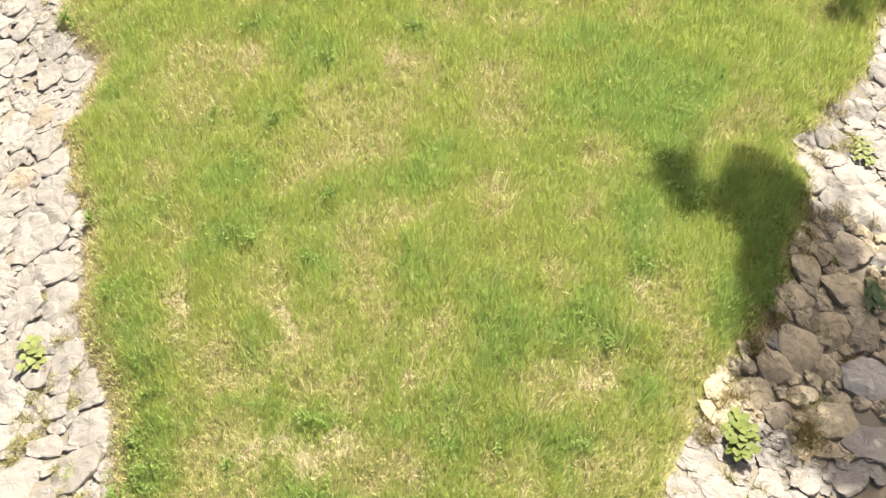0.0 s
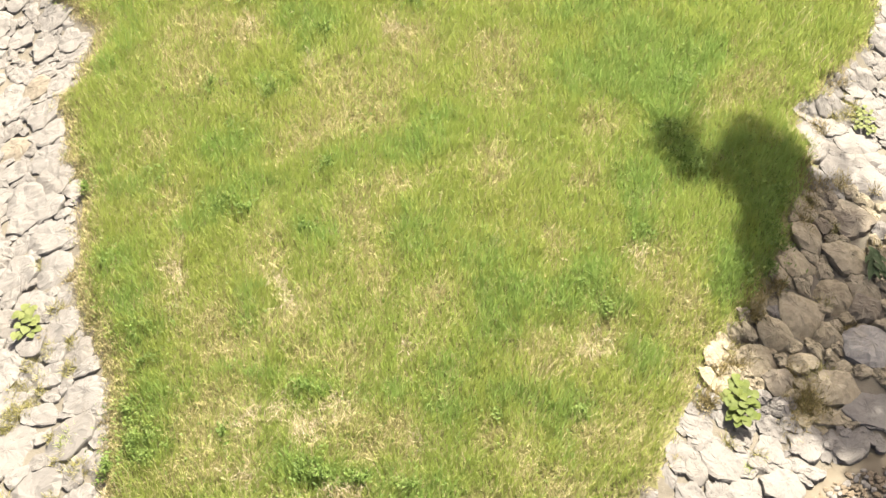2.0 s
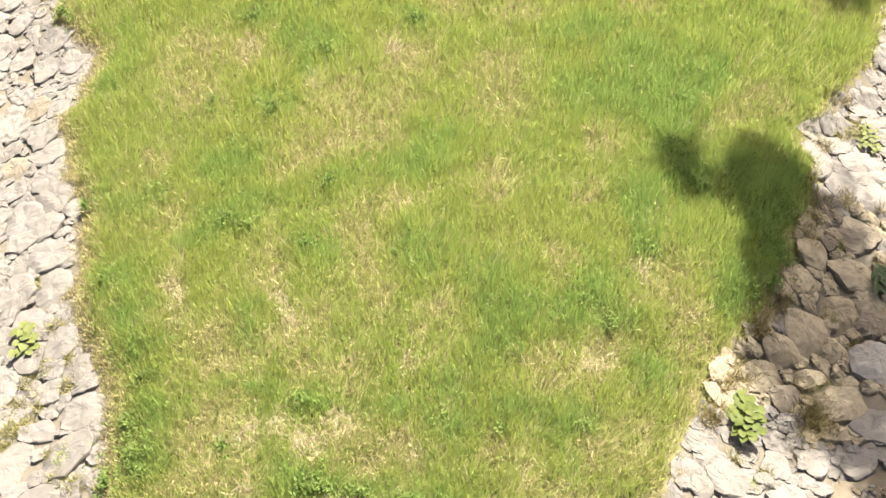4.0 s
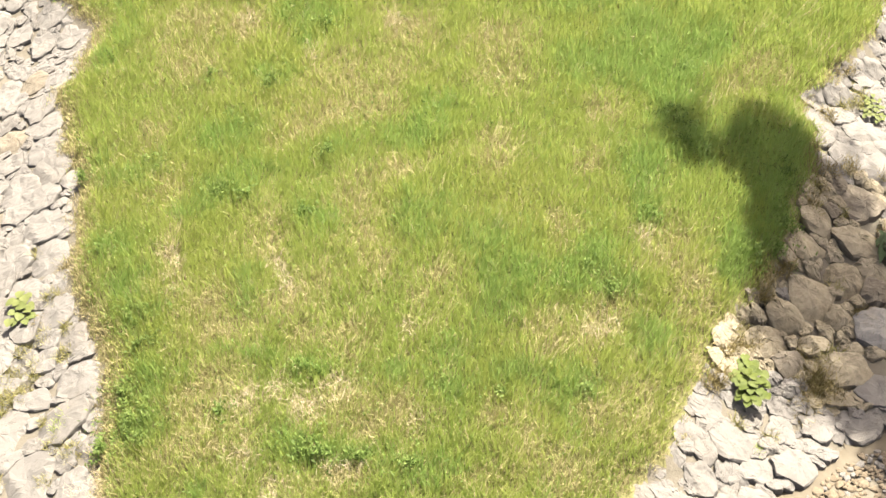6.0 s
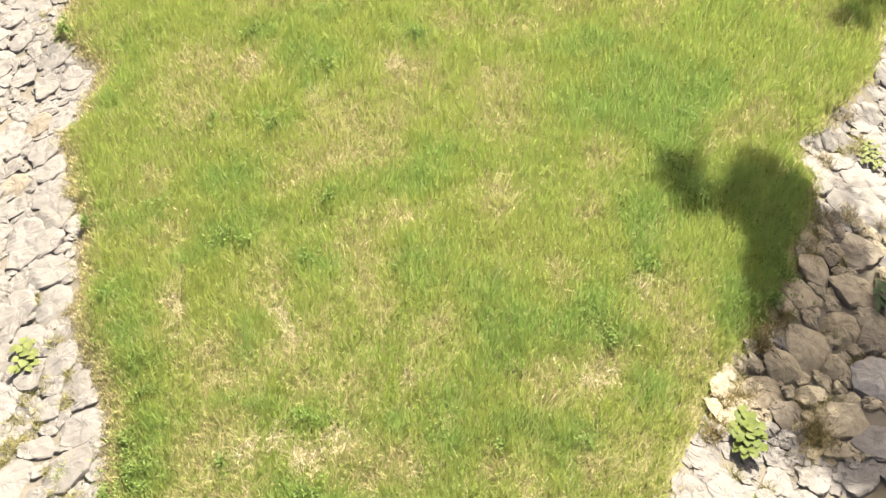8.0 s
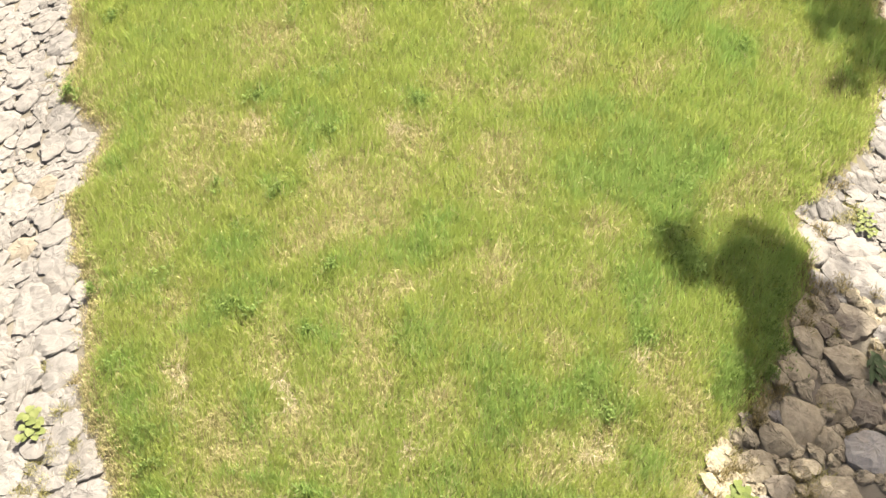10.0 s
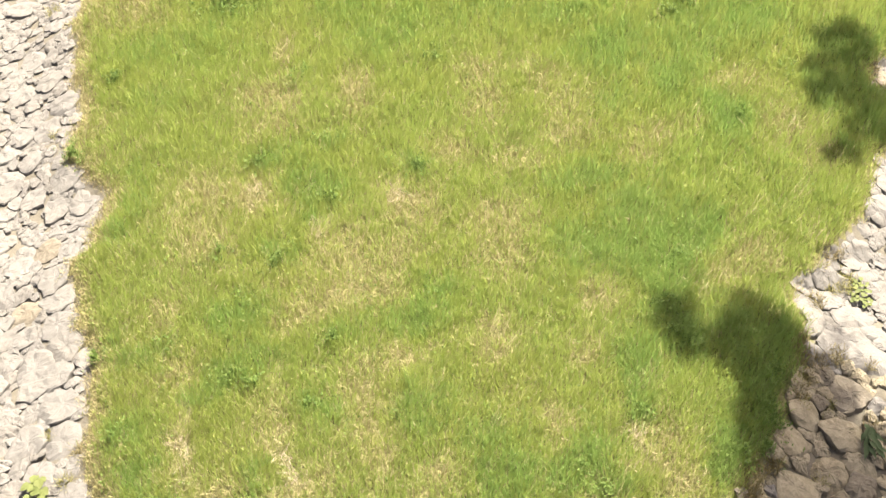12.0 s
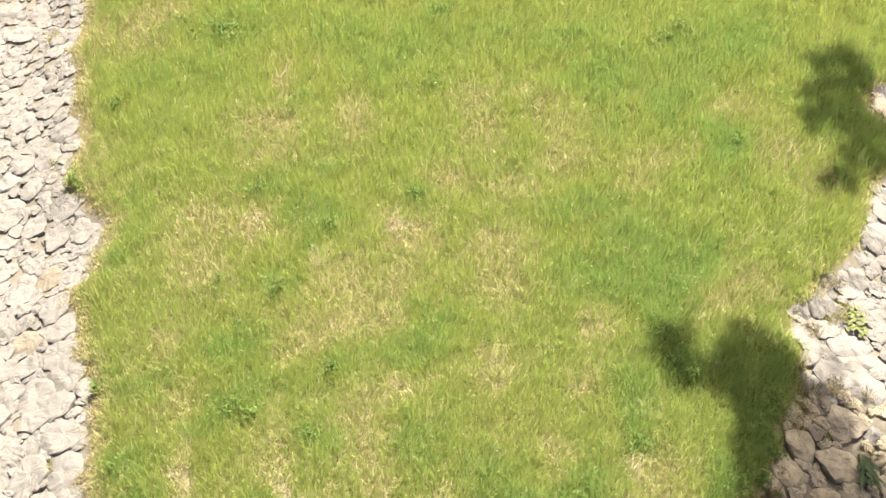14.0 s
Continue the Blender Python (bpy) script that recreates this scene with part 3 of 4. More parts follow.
def lay(rng, bounds, allowed, sizes, first=(), close=0.62):
    """Stones thrown into a bed, large ones first, close but hardly overlapping. Rows of x, y, radius."""
    found = [(x, y, math.sqrt(a * b)) for x, y, a, b in first]
    for size, tries in sizes:
        for _ in range(tries):
            x, y = rng.uniform(bounds[0], bounds[1]), rng.uniform(bounds[2], bounds[3])
            r = size * rng.uniform(0.8, 1.25) * allowed(x, y)
            if r <= 0:
                continue
            near = np.array(found) if found else np.zeros((0, 3))
            if len(near) and (np.hypot(near[:, 0] - x, near[:, 1] - y) < close * (near[:, 2] + r)).any():
                continue
            found.append((x, y, r))
    return found


STRETCH = 1.22


def outline(n, sites, turn):
    """The room that a stone has between its neighbours, as rows of x, y about its own place."""
    c, s = math.cos(turn), math.sin(turn)
    own = sites[n]
    near = sites[np.hypot(sites[:, 0] - own[0], sites[:, 1] - own[1]) < 2.2]
    off = near[:, :2] - own[:2]
    off = np.c_[(off[:, 0] * c + off[:, 1] * s) / STRETCH, (off[:, 1] * c - off[:, 0] * s) * STRETCH ** 0.3]
    far = np.hypot(off[:, 0], off[:, 1])
    ok = far > 1e-6
    off, far, size = off[ok], far[ok], near[ok, 2]
    reach = np.clip((far ** 2 + own[2] ** 2 - size ** 2) / (2 * far), 0.2 * far, 0.8 * far)
    angle = np.arange(AROUND) * 6.283185 / AROUND
    way = np.c_[np.cos(angle), np.sin(angle)]
    toward = np.maximum(way @ (off / far[:, None]).T, 1e-3)
    radius = np.minimum((reach / toward).min(1), own[2] * 1.5)
    radius = 0.84 * radius + 0.08 * (np.roll(radius, 1) + np.roll(radius, -1))
    flat = way * radius[:, None]
    flat = np.c_[flat[:, 0] * STRETCH, flat[:, 1] / STRETCH ** 0.3]
    return np.c_[flat[:, 0] * c - flat[:, 1] * s, flat[:, 0] * s + flat[:, 1] * c]


AROUND = 26
RINGS = ((0.86, -1.0), (1.0, -0.25), (1.0, 0.60), (0.965, 0.95), (0.80, 1.0), (0.58, 1.0), (0.36, 1.01), (0.17, 1.01))
RING_FACES = [(k * AROUND + n, k * AROUND + (n + 1) % AROUND, (k + 1) * AROUND + (n + 1) % AROUND) for k in range(len(RINGS) - 1) for n in range(AROUND)]
RING_FACES += [(k * AROUND + n, (k + 1) * AROUND + (n + 1) % AROUND, (k + 1) * AROUND + n) for k in range(len(RINGS) - 1) for n in range(AROUND)]
RING_FACES += [((len(RINGS) - 1) * AROUND + n, (len(RINGS) - 1) * AROUND + (n + 1) % AROUND, len(RINGS) * AROUND) for n in range(AROUND)]
RING_FACES = np.array(RING_FACES, np.int32)


def rock(rng, x, y, room, rise, tilt, rough, fill, dome):
    """One broken stone that about fills its room: an uneven outline, a top cut by a few planes, chipped all over. About its own place."""
    reach = np.hypot(room[:, 0], room[:, 1])
    span = float(reach.mean())
    way = room / reach[:, None]
    reach = reach * fill
    for _ in range(6):
        n = rng.integers(AROUND)
        facing = way @ way[n]
        side = reach[n] * rng.uniform(0.82, 1.0) / np.maximum(facing, 0.05)
        reach = np.where(facing > 0.3, np.minimum(reach, side), reach)
    edge = way * (reach * rng.uniform(0.965, 1.035, AROUND))[:, None]
    deep = 0.22 + 0.3 * span
    pts = [np.c_[edge * q, np.full(AROUND, h * (rise if h > 0 else deep))] for q, h in RINGS] + [np.array([[0, 0, rise * 1.04]])]
    v = np.concatenate(pts)
    top = v[:, 2] > 0
    v[top, 2] += v[top, :2] @ rng.normal(0, tilt, 2) - dome * (v[top, :2] ** 2).sum(1) / span
    for _ in range(3):
        cut, along = rng.uniform(0, 6.283), rng.uniform(0.35, 0.95) * span
        step = (v[:, 0] * math.cos(cut) + v[:, 1] * math.sin(cut)) - along
        v[top, 2] -= np.maximum(step[top], 0) * rng.uniform(0.0, 0.6)
    seed = Vector((rng.uniform(0, 90), x, y))
    chips = rng.normal(0, 1, v.shape) * (0.008, 0.008, 0.004)
    for p, chip in zip(v, chips):
        q = Vector(p)
        n = noise.noise_vector(q * (1.1 / span) + seed) * 0.07 * span + noise.noise_vector(q * 6 + seed) * 0.028
        p += (np.array(n) + chip) * (rough if p[2] > 0 else 0.4 * rough)
    v[:, 2] += surface(x + v[:, 0], y + v[:, 1]) - float(surface(x, y))
    return v


def bank(label, stones, few, choose, dip):
    """A bed of broken stones, closely packed: 300 of the largest singly, the rest between them as one part."""
    bed = tagged(new("riprap_bank"), label, "riprap", kind="structure")
    sites, many, lifted = np.array(stones), [], []
    own = set(list(range(few)) + sorted(range(few, len(stones)), key=lambda n: -stones[n][2])[: 300 - few])
    for n, (x, y, r) in enumerate(stones):
        if n not in own and r < 0.2 and rng.random() < 0.13:
            continue
        room = outline(n, sites, math.radians(dip + rng.normal(0, 12)))
        out, over_edge = -float(inside(x, y)), inside(x + room[:, 0], y + room[:, 1])
        room = room * np.where(over_edge > 0.03, np.clip((out + 0.03) / (out + np.maximum(over_edge, 0.03)), 0.3, 1), 1)[:, None]
        up, low = float(beyond(x, y)), beyond(x + room[:, 0], y + room[:, 1])
        if x > 4:
            room = room * np.where(low < 0.16, np.clip((up - 0.16) / np.maximum(up - low, 0.05), 0.3, 1), 1)[:, None]
        if x > 0 and -2.0 < y < 3.4:
            rise = 0.14 * min(1.0, r / 0.35) + rng.uniform(0.03, 0.13)
            v = rock(rng, x, y, room, rise, 0.11, 1.4, 1.14, 0.22)
        elif x > 0 and y > 0:
            rise = 0.07 * min(1.0, r / 0.35) + rng.uniform(0.0, 0.10)
            v = rock(rng, x, y, room, rise, 0.055, 1.1, 1.28, 0.05)
        else:
            rise = 0.06 * min(1.0, r / 0.4) + rng.uniform(0.0, 0.08)
            v = rock(rng, x, y, room, rise, 0.045, 1.0, 1.30 if x > 0 else 1.22, 0.0)
        z = float(surface(x, y)) - 0.06
        if n in own:
            part("stone", mesh_of("stone", v, RING_FACES, [choose(x, y, r)]), bed, m=Matrix.Translation((x, y, z)))
        else:
            # Gap stones in the tree shade take the paler, warmer copy.
            (lifted if x > 0 and (-1.7 if x < 6.3 else -2.4) < y < 3.3 else many).append((v + (x, y, z), RING_FACES))
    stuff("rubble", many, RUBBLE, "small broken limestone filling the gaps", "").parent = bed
    if lifted:
        stuff("rubble", lifted, SHADE_LIFTED_RUBBLE, "small mottled stones, paler and warmer to lighten the tree shade, filling gaps", "").parent = bed
    return bed


LEFT_BLOCKS = [(-9.62, 9.86, 0.36, 0.30), (-9.99, 7.95, 0.33, 0.36), (-10.34, 9.56, 0.27, 0.41), (-9.28, 8.70, 0.68, 0.33), (-9.21, 7.99, 0.42, 0.38),
               (-9.11, 7.17, 0.42, 0.41), (-8.90, 6.44, 0.51, 0.35), (-10.01, 7.14, 0.42, 0.25), (-9.02, 5.67, 0.42, 0.41), (-9.68, 6.11, 0.36, 0.50),
               (-8.89, 4.75, 0.57, 0.58), (-8.76, 3.69, 0.48, 0.66), (-9.67, 3.91, 0.42, 0.50), (-9.33, 2.97, 0.54, 0.33), (-8.56, 2.05, 0.39, 0.55),
               (-9.21, 1.97, 0.26, 0.61), (-9.76, 1.66, 0.32, 0.41), (-8.19, 1.27, 0.32, 0.48), (-7.93, 0.24, 0.36, 0.79), (-8.29, -0.81, 0.45, 0.66),
               (-9.16, -0.04, 0.48, 0.50), (-9.64, -0.70, 0.77, 0.74), (-7.88, 0.86, 0.30, 0.33), (-8.92, -2.04, 0.65, 0.83), (-7.94, -2.55, 0.36, 0.58)]
UPPER_BLOCKS = [(-10.99, 19.80, 0.39, 0.36), (-9.92, 18.45, 0.30, 0.25), (-10.54, 17.38, 0.42, 0.33), (-9.94, 16.13, 0.36, 0.36), (-10.68, 15.93, 0.42, 0.25),
                (-9.55, 15.08, 0.42, 0.33), (-10.37, 14.95, 0.30, 0.25), (-9.90, 14.19, 0.36, 0.41), (-10.98, 13.75, 0.26, 0.33), (-10.21, 13.19, 0.30, 0.33),
                (-9.37, 12.21, 0.45, 0.33), (-10.79, 12.34, 0.30, 0.36), (-10.15, 11.87, 0.36, 0.33), (-8.74, 11.26, 0.42, 0.50), (-9.52, 11.31, 0.36, 0.36),
                (-11.00, 16.88, 0.36, 0.33), (-9.45, 16.33, 0.21, 0.25), (-10.53, 20.59, 0.36, 0.33), (-11.49, 20.95, 0.30, 0.33), (-9.26, 13.38, 0.24, 0.33),
                (-11.29, 18.38, 0.30, 0.33)]
RIGHT_BLOCKS = [(7.84, 5.34, 0.20, 0.36), (8.67, 5.32, 0.30, 0.38), (9.07, 4.83, 0.33, 0.46), (8.45, 3.90, 0.45, 0.30), (7.41, 2.75, 0.26, 0.36),
                (7.40, 1.99, 0.26, 0.55), (6.69, 1.71, 0.21, 0.46), (8.54, 2.60, 0.65, 0.41), (8.19, 1.63, 0.65, 0.55), (6.82, 0.30, 0.50, 0.69),
                (7.61, 0.67, 0.39, 0.46), (8.15, -0.59, 0.60, 0.63), (8.19, 0.30, 0.33, 0.38), (7.24, -0.18, 0.36, 0.38), (7.11, -1.53, 0.51, 0.79),
                (7.75, -2.00, 0.57, 0.63), (6.20, -0.27, 0.39, 0.38), (5.73, -0.84, 0.32, 0.55), (6.67, -0.89, 0.36, 0.41), (5.04, -0.77, 0.26, 0.36),
                (9.17, 3.65, 0.48, 0.50)]
LOWER_BLOCKS = [(3.70, -3.07, 0.33, 0.53), (4.19, -2.46, 0.39, 0.46), (4.51, -3.17, 0.45, 0.61), (5.57, -2.83, 0.48, 0.55), (5.70, -3.62, 0.54, 0.63),
                (5.03, -3.75, 0.39, 0.55), (4.50, -3.78, 0.27, 0.30), (3.86, -3.94, 0.36, 0.55), (4.69, -4.33, 0.33, 0.46), (6.31, -3.42, 0.26, 0.21),
                (6.36, -2.75, 0.38, 0.53), (2.64, -4.30, 0.25, 0.55), (5.91, -1.93, 0.30, 0.33),
                (3.35, -3.53, 0.24, 0.41), (4.92, -1.51, 0.36, 0.36)]


def left_size(x, y):
    out = -float(inside(x, y))
    if not (0.04 < out < 3.4):
        return 0
    return float(np.interp(y, (-5, 2, 8, 11, 20), (1.25, 1.1, 1.0, 0.72, 0.62)))


def right_size(x, y):
    out = -float(inside(x, y))
    if not (0.04 < out < 4.2) or (x > 4 and beyond(x, y) < 0.26):
        return 0
    return float(np.interp(y, (-6, -2, 0, 3, 6, 9, 18), (0.74, 0.74, 1.05, 1.05, 0.85, 0.75, 0.7)))


LEFT_STONES = lay(rng, (-13, -7, -6, 23), left_size, ((0.34, 260), (0.25, 1100), (0.17, 3000), (0.10, 1500)), LEFT_BLOCKS + UPPER_BLOCKS, 0.72)
LOWER_BLOCKS = [(x, y, a * 0.66, b * 0.66) for x, y, a, b in LOWER_BLOCKS if x < 4 or beyond(x, y) > 0.3]
RIGHT_BLOCKS += [(11.75, 12.15, 0.36, 0.34), (12.0, 11.5, 0.3, 0.3)]
RIGHT_BLOCKS = [b for b in RIGHT_BLOCKS if inside(b[0], b[1]) < -0.1]
RIGHT_STONES = lay(rng, (2, 16, -6.5, 17), right_size, ((0.34, 300), (0.25, 1500), (0.17, 4500), (0.10, 2500)), RIGHT_BLOCKS + LOWER_BLOCKS, 0.65)


def pick_left(x, y, r):
    if math.hypot(x + 9.99, y - 7.95) < 0.1 or math.hypot(x + 9.62, y - 9.86) < 0.1:
        return TAN
    return LIME


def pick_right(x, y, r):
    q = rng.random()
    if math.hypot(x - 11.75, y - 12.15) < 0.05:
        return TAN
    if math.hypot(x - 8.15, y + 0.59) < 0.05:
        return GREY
    # In the tree-shade zone most stones get the paler, warmer copy.
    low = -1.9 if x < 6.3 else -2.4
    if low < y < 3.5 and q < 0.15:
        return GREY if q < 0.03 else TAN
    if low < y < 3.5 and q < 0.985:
        return SHADE_LIFTED
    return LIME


bank("bed of loose white limestone blocks beside the meadow", LEFT_STONES, len(LEFT_BLOCKS + UPPER_BLOCKS), pick_left, 32)
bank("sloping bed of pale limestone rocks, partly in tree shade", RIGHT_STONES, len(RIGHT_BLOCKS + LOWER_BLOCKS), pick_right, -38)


# ---- trees that throw the shade ----
def tube(points, radii, sides=9):
    verts, faces = [], []
    for n, p in enumerate(points):
        a = Vector(points[min(n + 1, len(points) - 1)]) - Vector(points[max(n - 1, 0)])
        q = a.to_track_quat("Z", "Y")
        for s in range(sides):
            w = 6.28319 * s / sides
            verts.append(Vector(p) + q @ Vector((math.cos(w), math.sin(w), 0)) * radii[n])
    for n in range(len(points) - 1):
        for s in range(sides):
            b = n * sides
            faces.append((b + s, b + (s + 1) % sides, b + sides + (s + 1) % sides, b + sides + s))
    return np.array(verts), np.array(faces)


def tree(foot, clumps, label):
    """A trunk with limbs that end in clumps of leaves."""
    root = tagged(new("tree"), label, "tree")
    root.location = foot
    r = np.random.default_rng(int(foot[0] * 10))
    base, tips = Vector(foot), [Vector(c[:3]) - Vector(foot) for c in clumps]
    mean = sum(tips, Vector()) / len(tips)
    fork = Vector((mean.x * 0.08, mean.y * 0.08, mean.z * 0.72))
    v, f = tube([(0, 0, -0.3), (0.03, 0, 1.0), fork * 0.6, fork], [0.24, 0.19, 0.16, 0.13])
    part("trunk", mesh_of("trunk", v, f, [BARK], True), root)
    for tip in tips:
        mid = fork.lerp(tip, 0.5) + Vector((0, 0, 0.3))
        v, f = tube([fork - Vector((0, 0, 0.3)), mid, tip], [0.06, 0.020, 0.007], 7)
        part("limb", mesh_of("limb", v, f, [BARK], True), root)
    vs, fs, k = [], [], 0
    for tip, c in zip(tips, clumps):
        n = int(2500 * c[4] * c[3] ** 2)
        p = r.normal(0, 1, (n, 3))
        p *= (1.3 * r.random(n) ** 0.7 / np.linalg.norm(p, axis=1))[:, None] * c[3]
        p = p * (1, 1, 0.75) + tip
        v, f = blades(r, p[:, 0], p[:, 1], p[:, 2], r.uniform(0.10, 0.17, n), r.uniform(0.06, 0.10, n), 1.2, (0, 0), 0.5)
        vs.append(v), fs.append(f + k)
        k += len(v)
    part("crown", mesh_of("crown", np.concatenate(vs), np.concatenate(fs), [CROWNM]), root, "leafy crown with gaps")


def over(x, y, z, h, r, thick=1.0):
    """A clump that shades the place x, y, z from the height h."""
    p = Vector((x, y, z)) + TO_SUN * (2.3 * h / TO_SUN.z)
    return (p.x, p.y, p.z, r, thick)


LOBE_LEFT = [(4.88, 5.09, 0.48, 0.34, 0.5), (4.71, 4.43, 0.56, 0.36, 0.7), (5.18, 4.52, 0.52, 0.4, 0.8), (4.91, 3.85, 0.59, 0.37, 0.8), (5.33, 4.02,
             0.55, 0.32, 0.6), (5.48, 5.11, 0.44, 0.24, 0.4), (5.56, 3.52, 0.55, 0.26, 0.4), (5.03, 3.39, 0.61, 0.24, 0.4), (5.37, -0.34, 0.19, 0.18,
             0.4)]
LOBE_NECK = [(5.6, 3.95, 0.5, 0.2, 0.35), (5.65, 3.6, 0.5, 0.2, 0.3)]
LOBE_RIM = [(7.76, 3.40, -0.07, 0.33, 0.8), (7.83, 2.95, -0.26, 0.36, 1.0), (8.15, 2.60, -0.47, 0.36, 0.3), (7.50, 2.77, -0.14, 0.31, 1.0), (8.09, 3.44, -0.25, 0.25, 0.4), (7.57, 3.83, 0.10, 0.28, 1.2), (7.54, 3.23, 0.06, 0.28, 1.2), (7.35, 2.81, 0.02, 0.31, 1.2), (7.12, 2.31, 0.04, 0.28, 1.2), (6.92, 1.82, 0.03, 0.28, 1.1), (6.70, 1.18, -0.00, 0.25, 1.0), (6.51, 0.43, -0.16, 0.25, 0.9)]
LOBE_RIGHT = [(6.72, 4.87, 0.32, 0.34, 0.6), (6.27, 4.18, 0.44, 0.45, 1), (6.91, 4.28, 0.35, 0.45, 1), (7.29, 3.92, 0.27, 0.37, 1), (5.91, 3.58, 0.51,
              0.32, 0.7), (6.37, 3.48, 0.45, 0.45, 1.1), (6.88, 3.31, 0.35, 0.45, 1.1), (7.38, 3.36, 0.13, 0.32, 1), (5.93, 3.08, 0.51, 0.24, 0.5), (6.34,
              2.76, 0.42, 0.4, 0.9), (6.85, 2.64, 0.29, 0.4, 1), (6.35, 2.12, 0.39, 0.32, 0.8), (6.72, 2.04, 0.27, 0.34, 1), (6.1, 1.51, 0.41, 0.26, 1.0),
              (6.54, 1.44, 0.26, 0.32, 0.9), (6.25, 0.93, 0.29, 0.32, 0.9), (6.33, 0.56, 0.08, 0.26, 0.9), (5.98, 0.58, 0.29, 0.18, 0.5), (5.73, 0.07,
              0.21, 0.18, 0.5), (7.47, 4.03, 0.13, 0.24, 0.7)]
CROWN_A = [(7.4, 1.9, -0.4, 7.2, 0.65, 1.0), (7.5, 2.7, -0.2, 7.2, 0.55, 1.1), (7.95, 3.3, -0.2, 7.2, 0.4, 0.7), (8.0, 1.0, -0.7, 7.0, 0.8, 0.45),
           (7.9, 0.2, -0.7, 6.6, 1.1, 0.75), (6.9, 0.0, -0.5, 6.6, 0.9, 0.8), (6.1, -0.5, -0.1, 7.0, 0.6)]
CROWN_A += [(6.4, -1.7, -0.4, 6.4, 0.85, 0.6), (7.5, -1.5, -0.8, 6.4, 1.1, 0.7), (5.9, 0.1, 0.0, 7.4, 0.5, 0.5), (5.6, -0.5, 0.0, 7.2, 0.35, 0.4), (6.05, 1.75, 0.35, 7.2, 0.42, 1.4), (5.95, 1.05, 0.25, 7.2, 0.42), (8.9, 1.3, -0.8, 7.2, 0.7, 0.2), (7.5, -2.6, -0.8, 6.4, 0.7), (7.45, -3.55, -0.9, 6.3, 0.45), (8.2, -3.6, -0.9, 6.3, 0.7), (7.7, -4.4, -0.9, 6.2, 0.5)]
CROWN_A += [(8.6, 3.2, -0.5, 7.2, 0.7, 0.3), (9.1, 2.4, -0.7, 7.2, 0.7, 0.15), (8.7, 4.3, -0.4, 7.3, 0.6, 0.2)]
CROWN_A += [(7.61, 2.69, -0.16, 7.2, 0.55, 0.9), (7.86, 2.18, -0.37, 7.2, 0.55, 0.9), (8.37, 2.02, -0.55, 7.2, 0.55, 0.3), (7.88, 1.47, -0.46, 7.2, 0.55, 0.55), (8.43, 1.27, -0.61, 7.2, 0.55, 0.3), (7.36, 1.88, -0.20, 7.2, 0.55, 0.9), (7.33, 1.19, -0.30, 7.2, 0.55, 0.9)]


def ragged_clumps(spots, thick_by, seed):
    """Each spot as three smaller clumps, some thin and some thick, so that the shade is uneven."""
    q = random.Random(seed)
    out = []
    for x, y, z, r, thick in spots:
        for _ in range(3):
            a, far = q.uniform(0, 6.283), q.uniform(0.2, 0.75) * r
            out.append((x + far * math.cos(a), y + far * math.sin(a), z, 7.6, r * q.uniform(0.58, 0.82), thick * thick_by * q.uniform(0.6, 1.5)))
    return out


CROWN_A += ragged_clumps(LOBE_LEFT + LOBE_NECK, 0.85, 5) + ragged_clumps(LOBE_RIGHT + LOBE_RIM, 2.1, 6)
tree((14.2, 4.8, -1.0), [over(*c) for c in CROWN_A] + [over(9.4, 0.4, -0.8, 7.4, 1.2), over(8.8, -1.2, -0.8, 7.0, 1.2), over(7.0, -2.45, -0.8, 6.4, 0.45)],
     "broad-leaved tree beside the stone bed, shading it")
CROWN_B = [(10.78, 12.68, -0.11, 0.34, 0.5), (10.26, 12.01, -0.07, 0.32, 0.5), (10.58, 11.53, -0.06, 0.34, 0.6), (10.65, 10.67, -0.0, 0.32, 0.7), (11.11, 10.84, -0.06, 0.3, 0.7), (10.43, 9.8, 0.03, 0.22, 0.6), (9.81, 11.62, -0.01, 0.22, 0.6), (10.08, 9.19, 0.03, 0.2, 0.7),
           (10.41, 13.43, -0.06, 0.37, 0.6), (11.08, 13.48, -0.08, 0.4, 0.8), (11.37, 12.83, -0.12, 0.37, 0.8), (9.89, 12.41, -0.06, 0.31, 0.7), (10.5,
           12.53, -0.09, 0.43, 0.9), (10.91, 12, -0.14, 0.37, 0.8), (9.66, 11.59, -0.02, 0.25, 0.8), (9.98, 11.55, -0.03, 0.34, 0.8), (10.35, 11.18,
           -0.03, 0.37, 0.9), (9.65, 11.05, 0.02, 0.18, 0.7), (10.64, 10.74, -0.04, 0.34, 0.9), (11.21, 10.95, -0.26, 0.4, 0.9), (10.38, 9.97, -0,
           0.31, 0.8), (10.96, 10.08, -0.22, 0.34, 0.9), (9.81, 9.32, 0.02, 0.31, 0.9), (10.17, 9.17, -0.03, 0.25, 0.8), (9.64, 9.48, 0.04, 0.18, 0.6)]
tree((18.0, 15.0, -0.8), [over(*c) for c in ragged_clumps(CROWN_B, 1.7, 7)], "broad-leaved tree at the upper end of the stones")


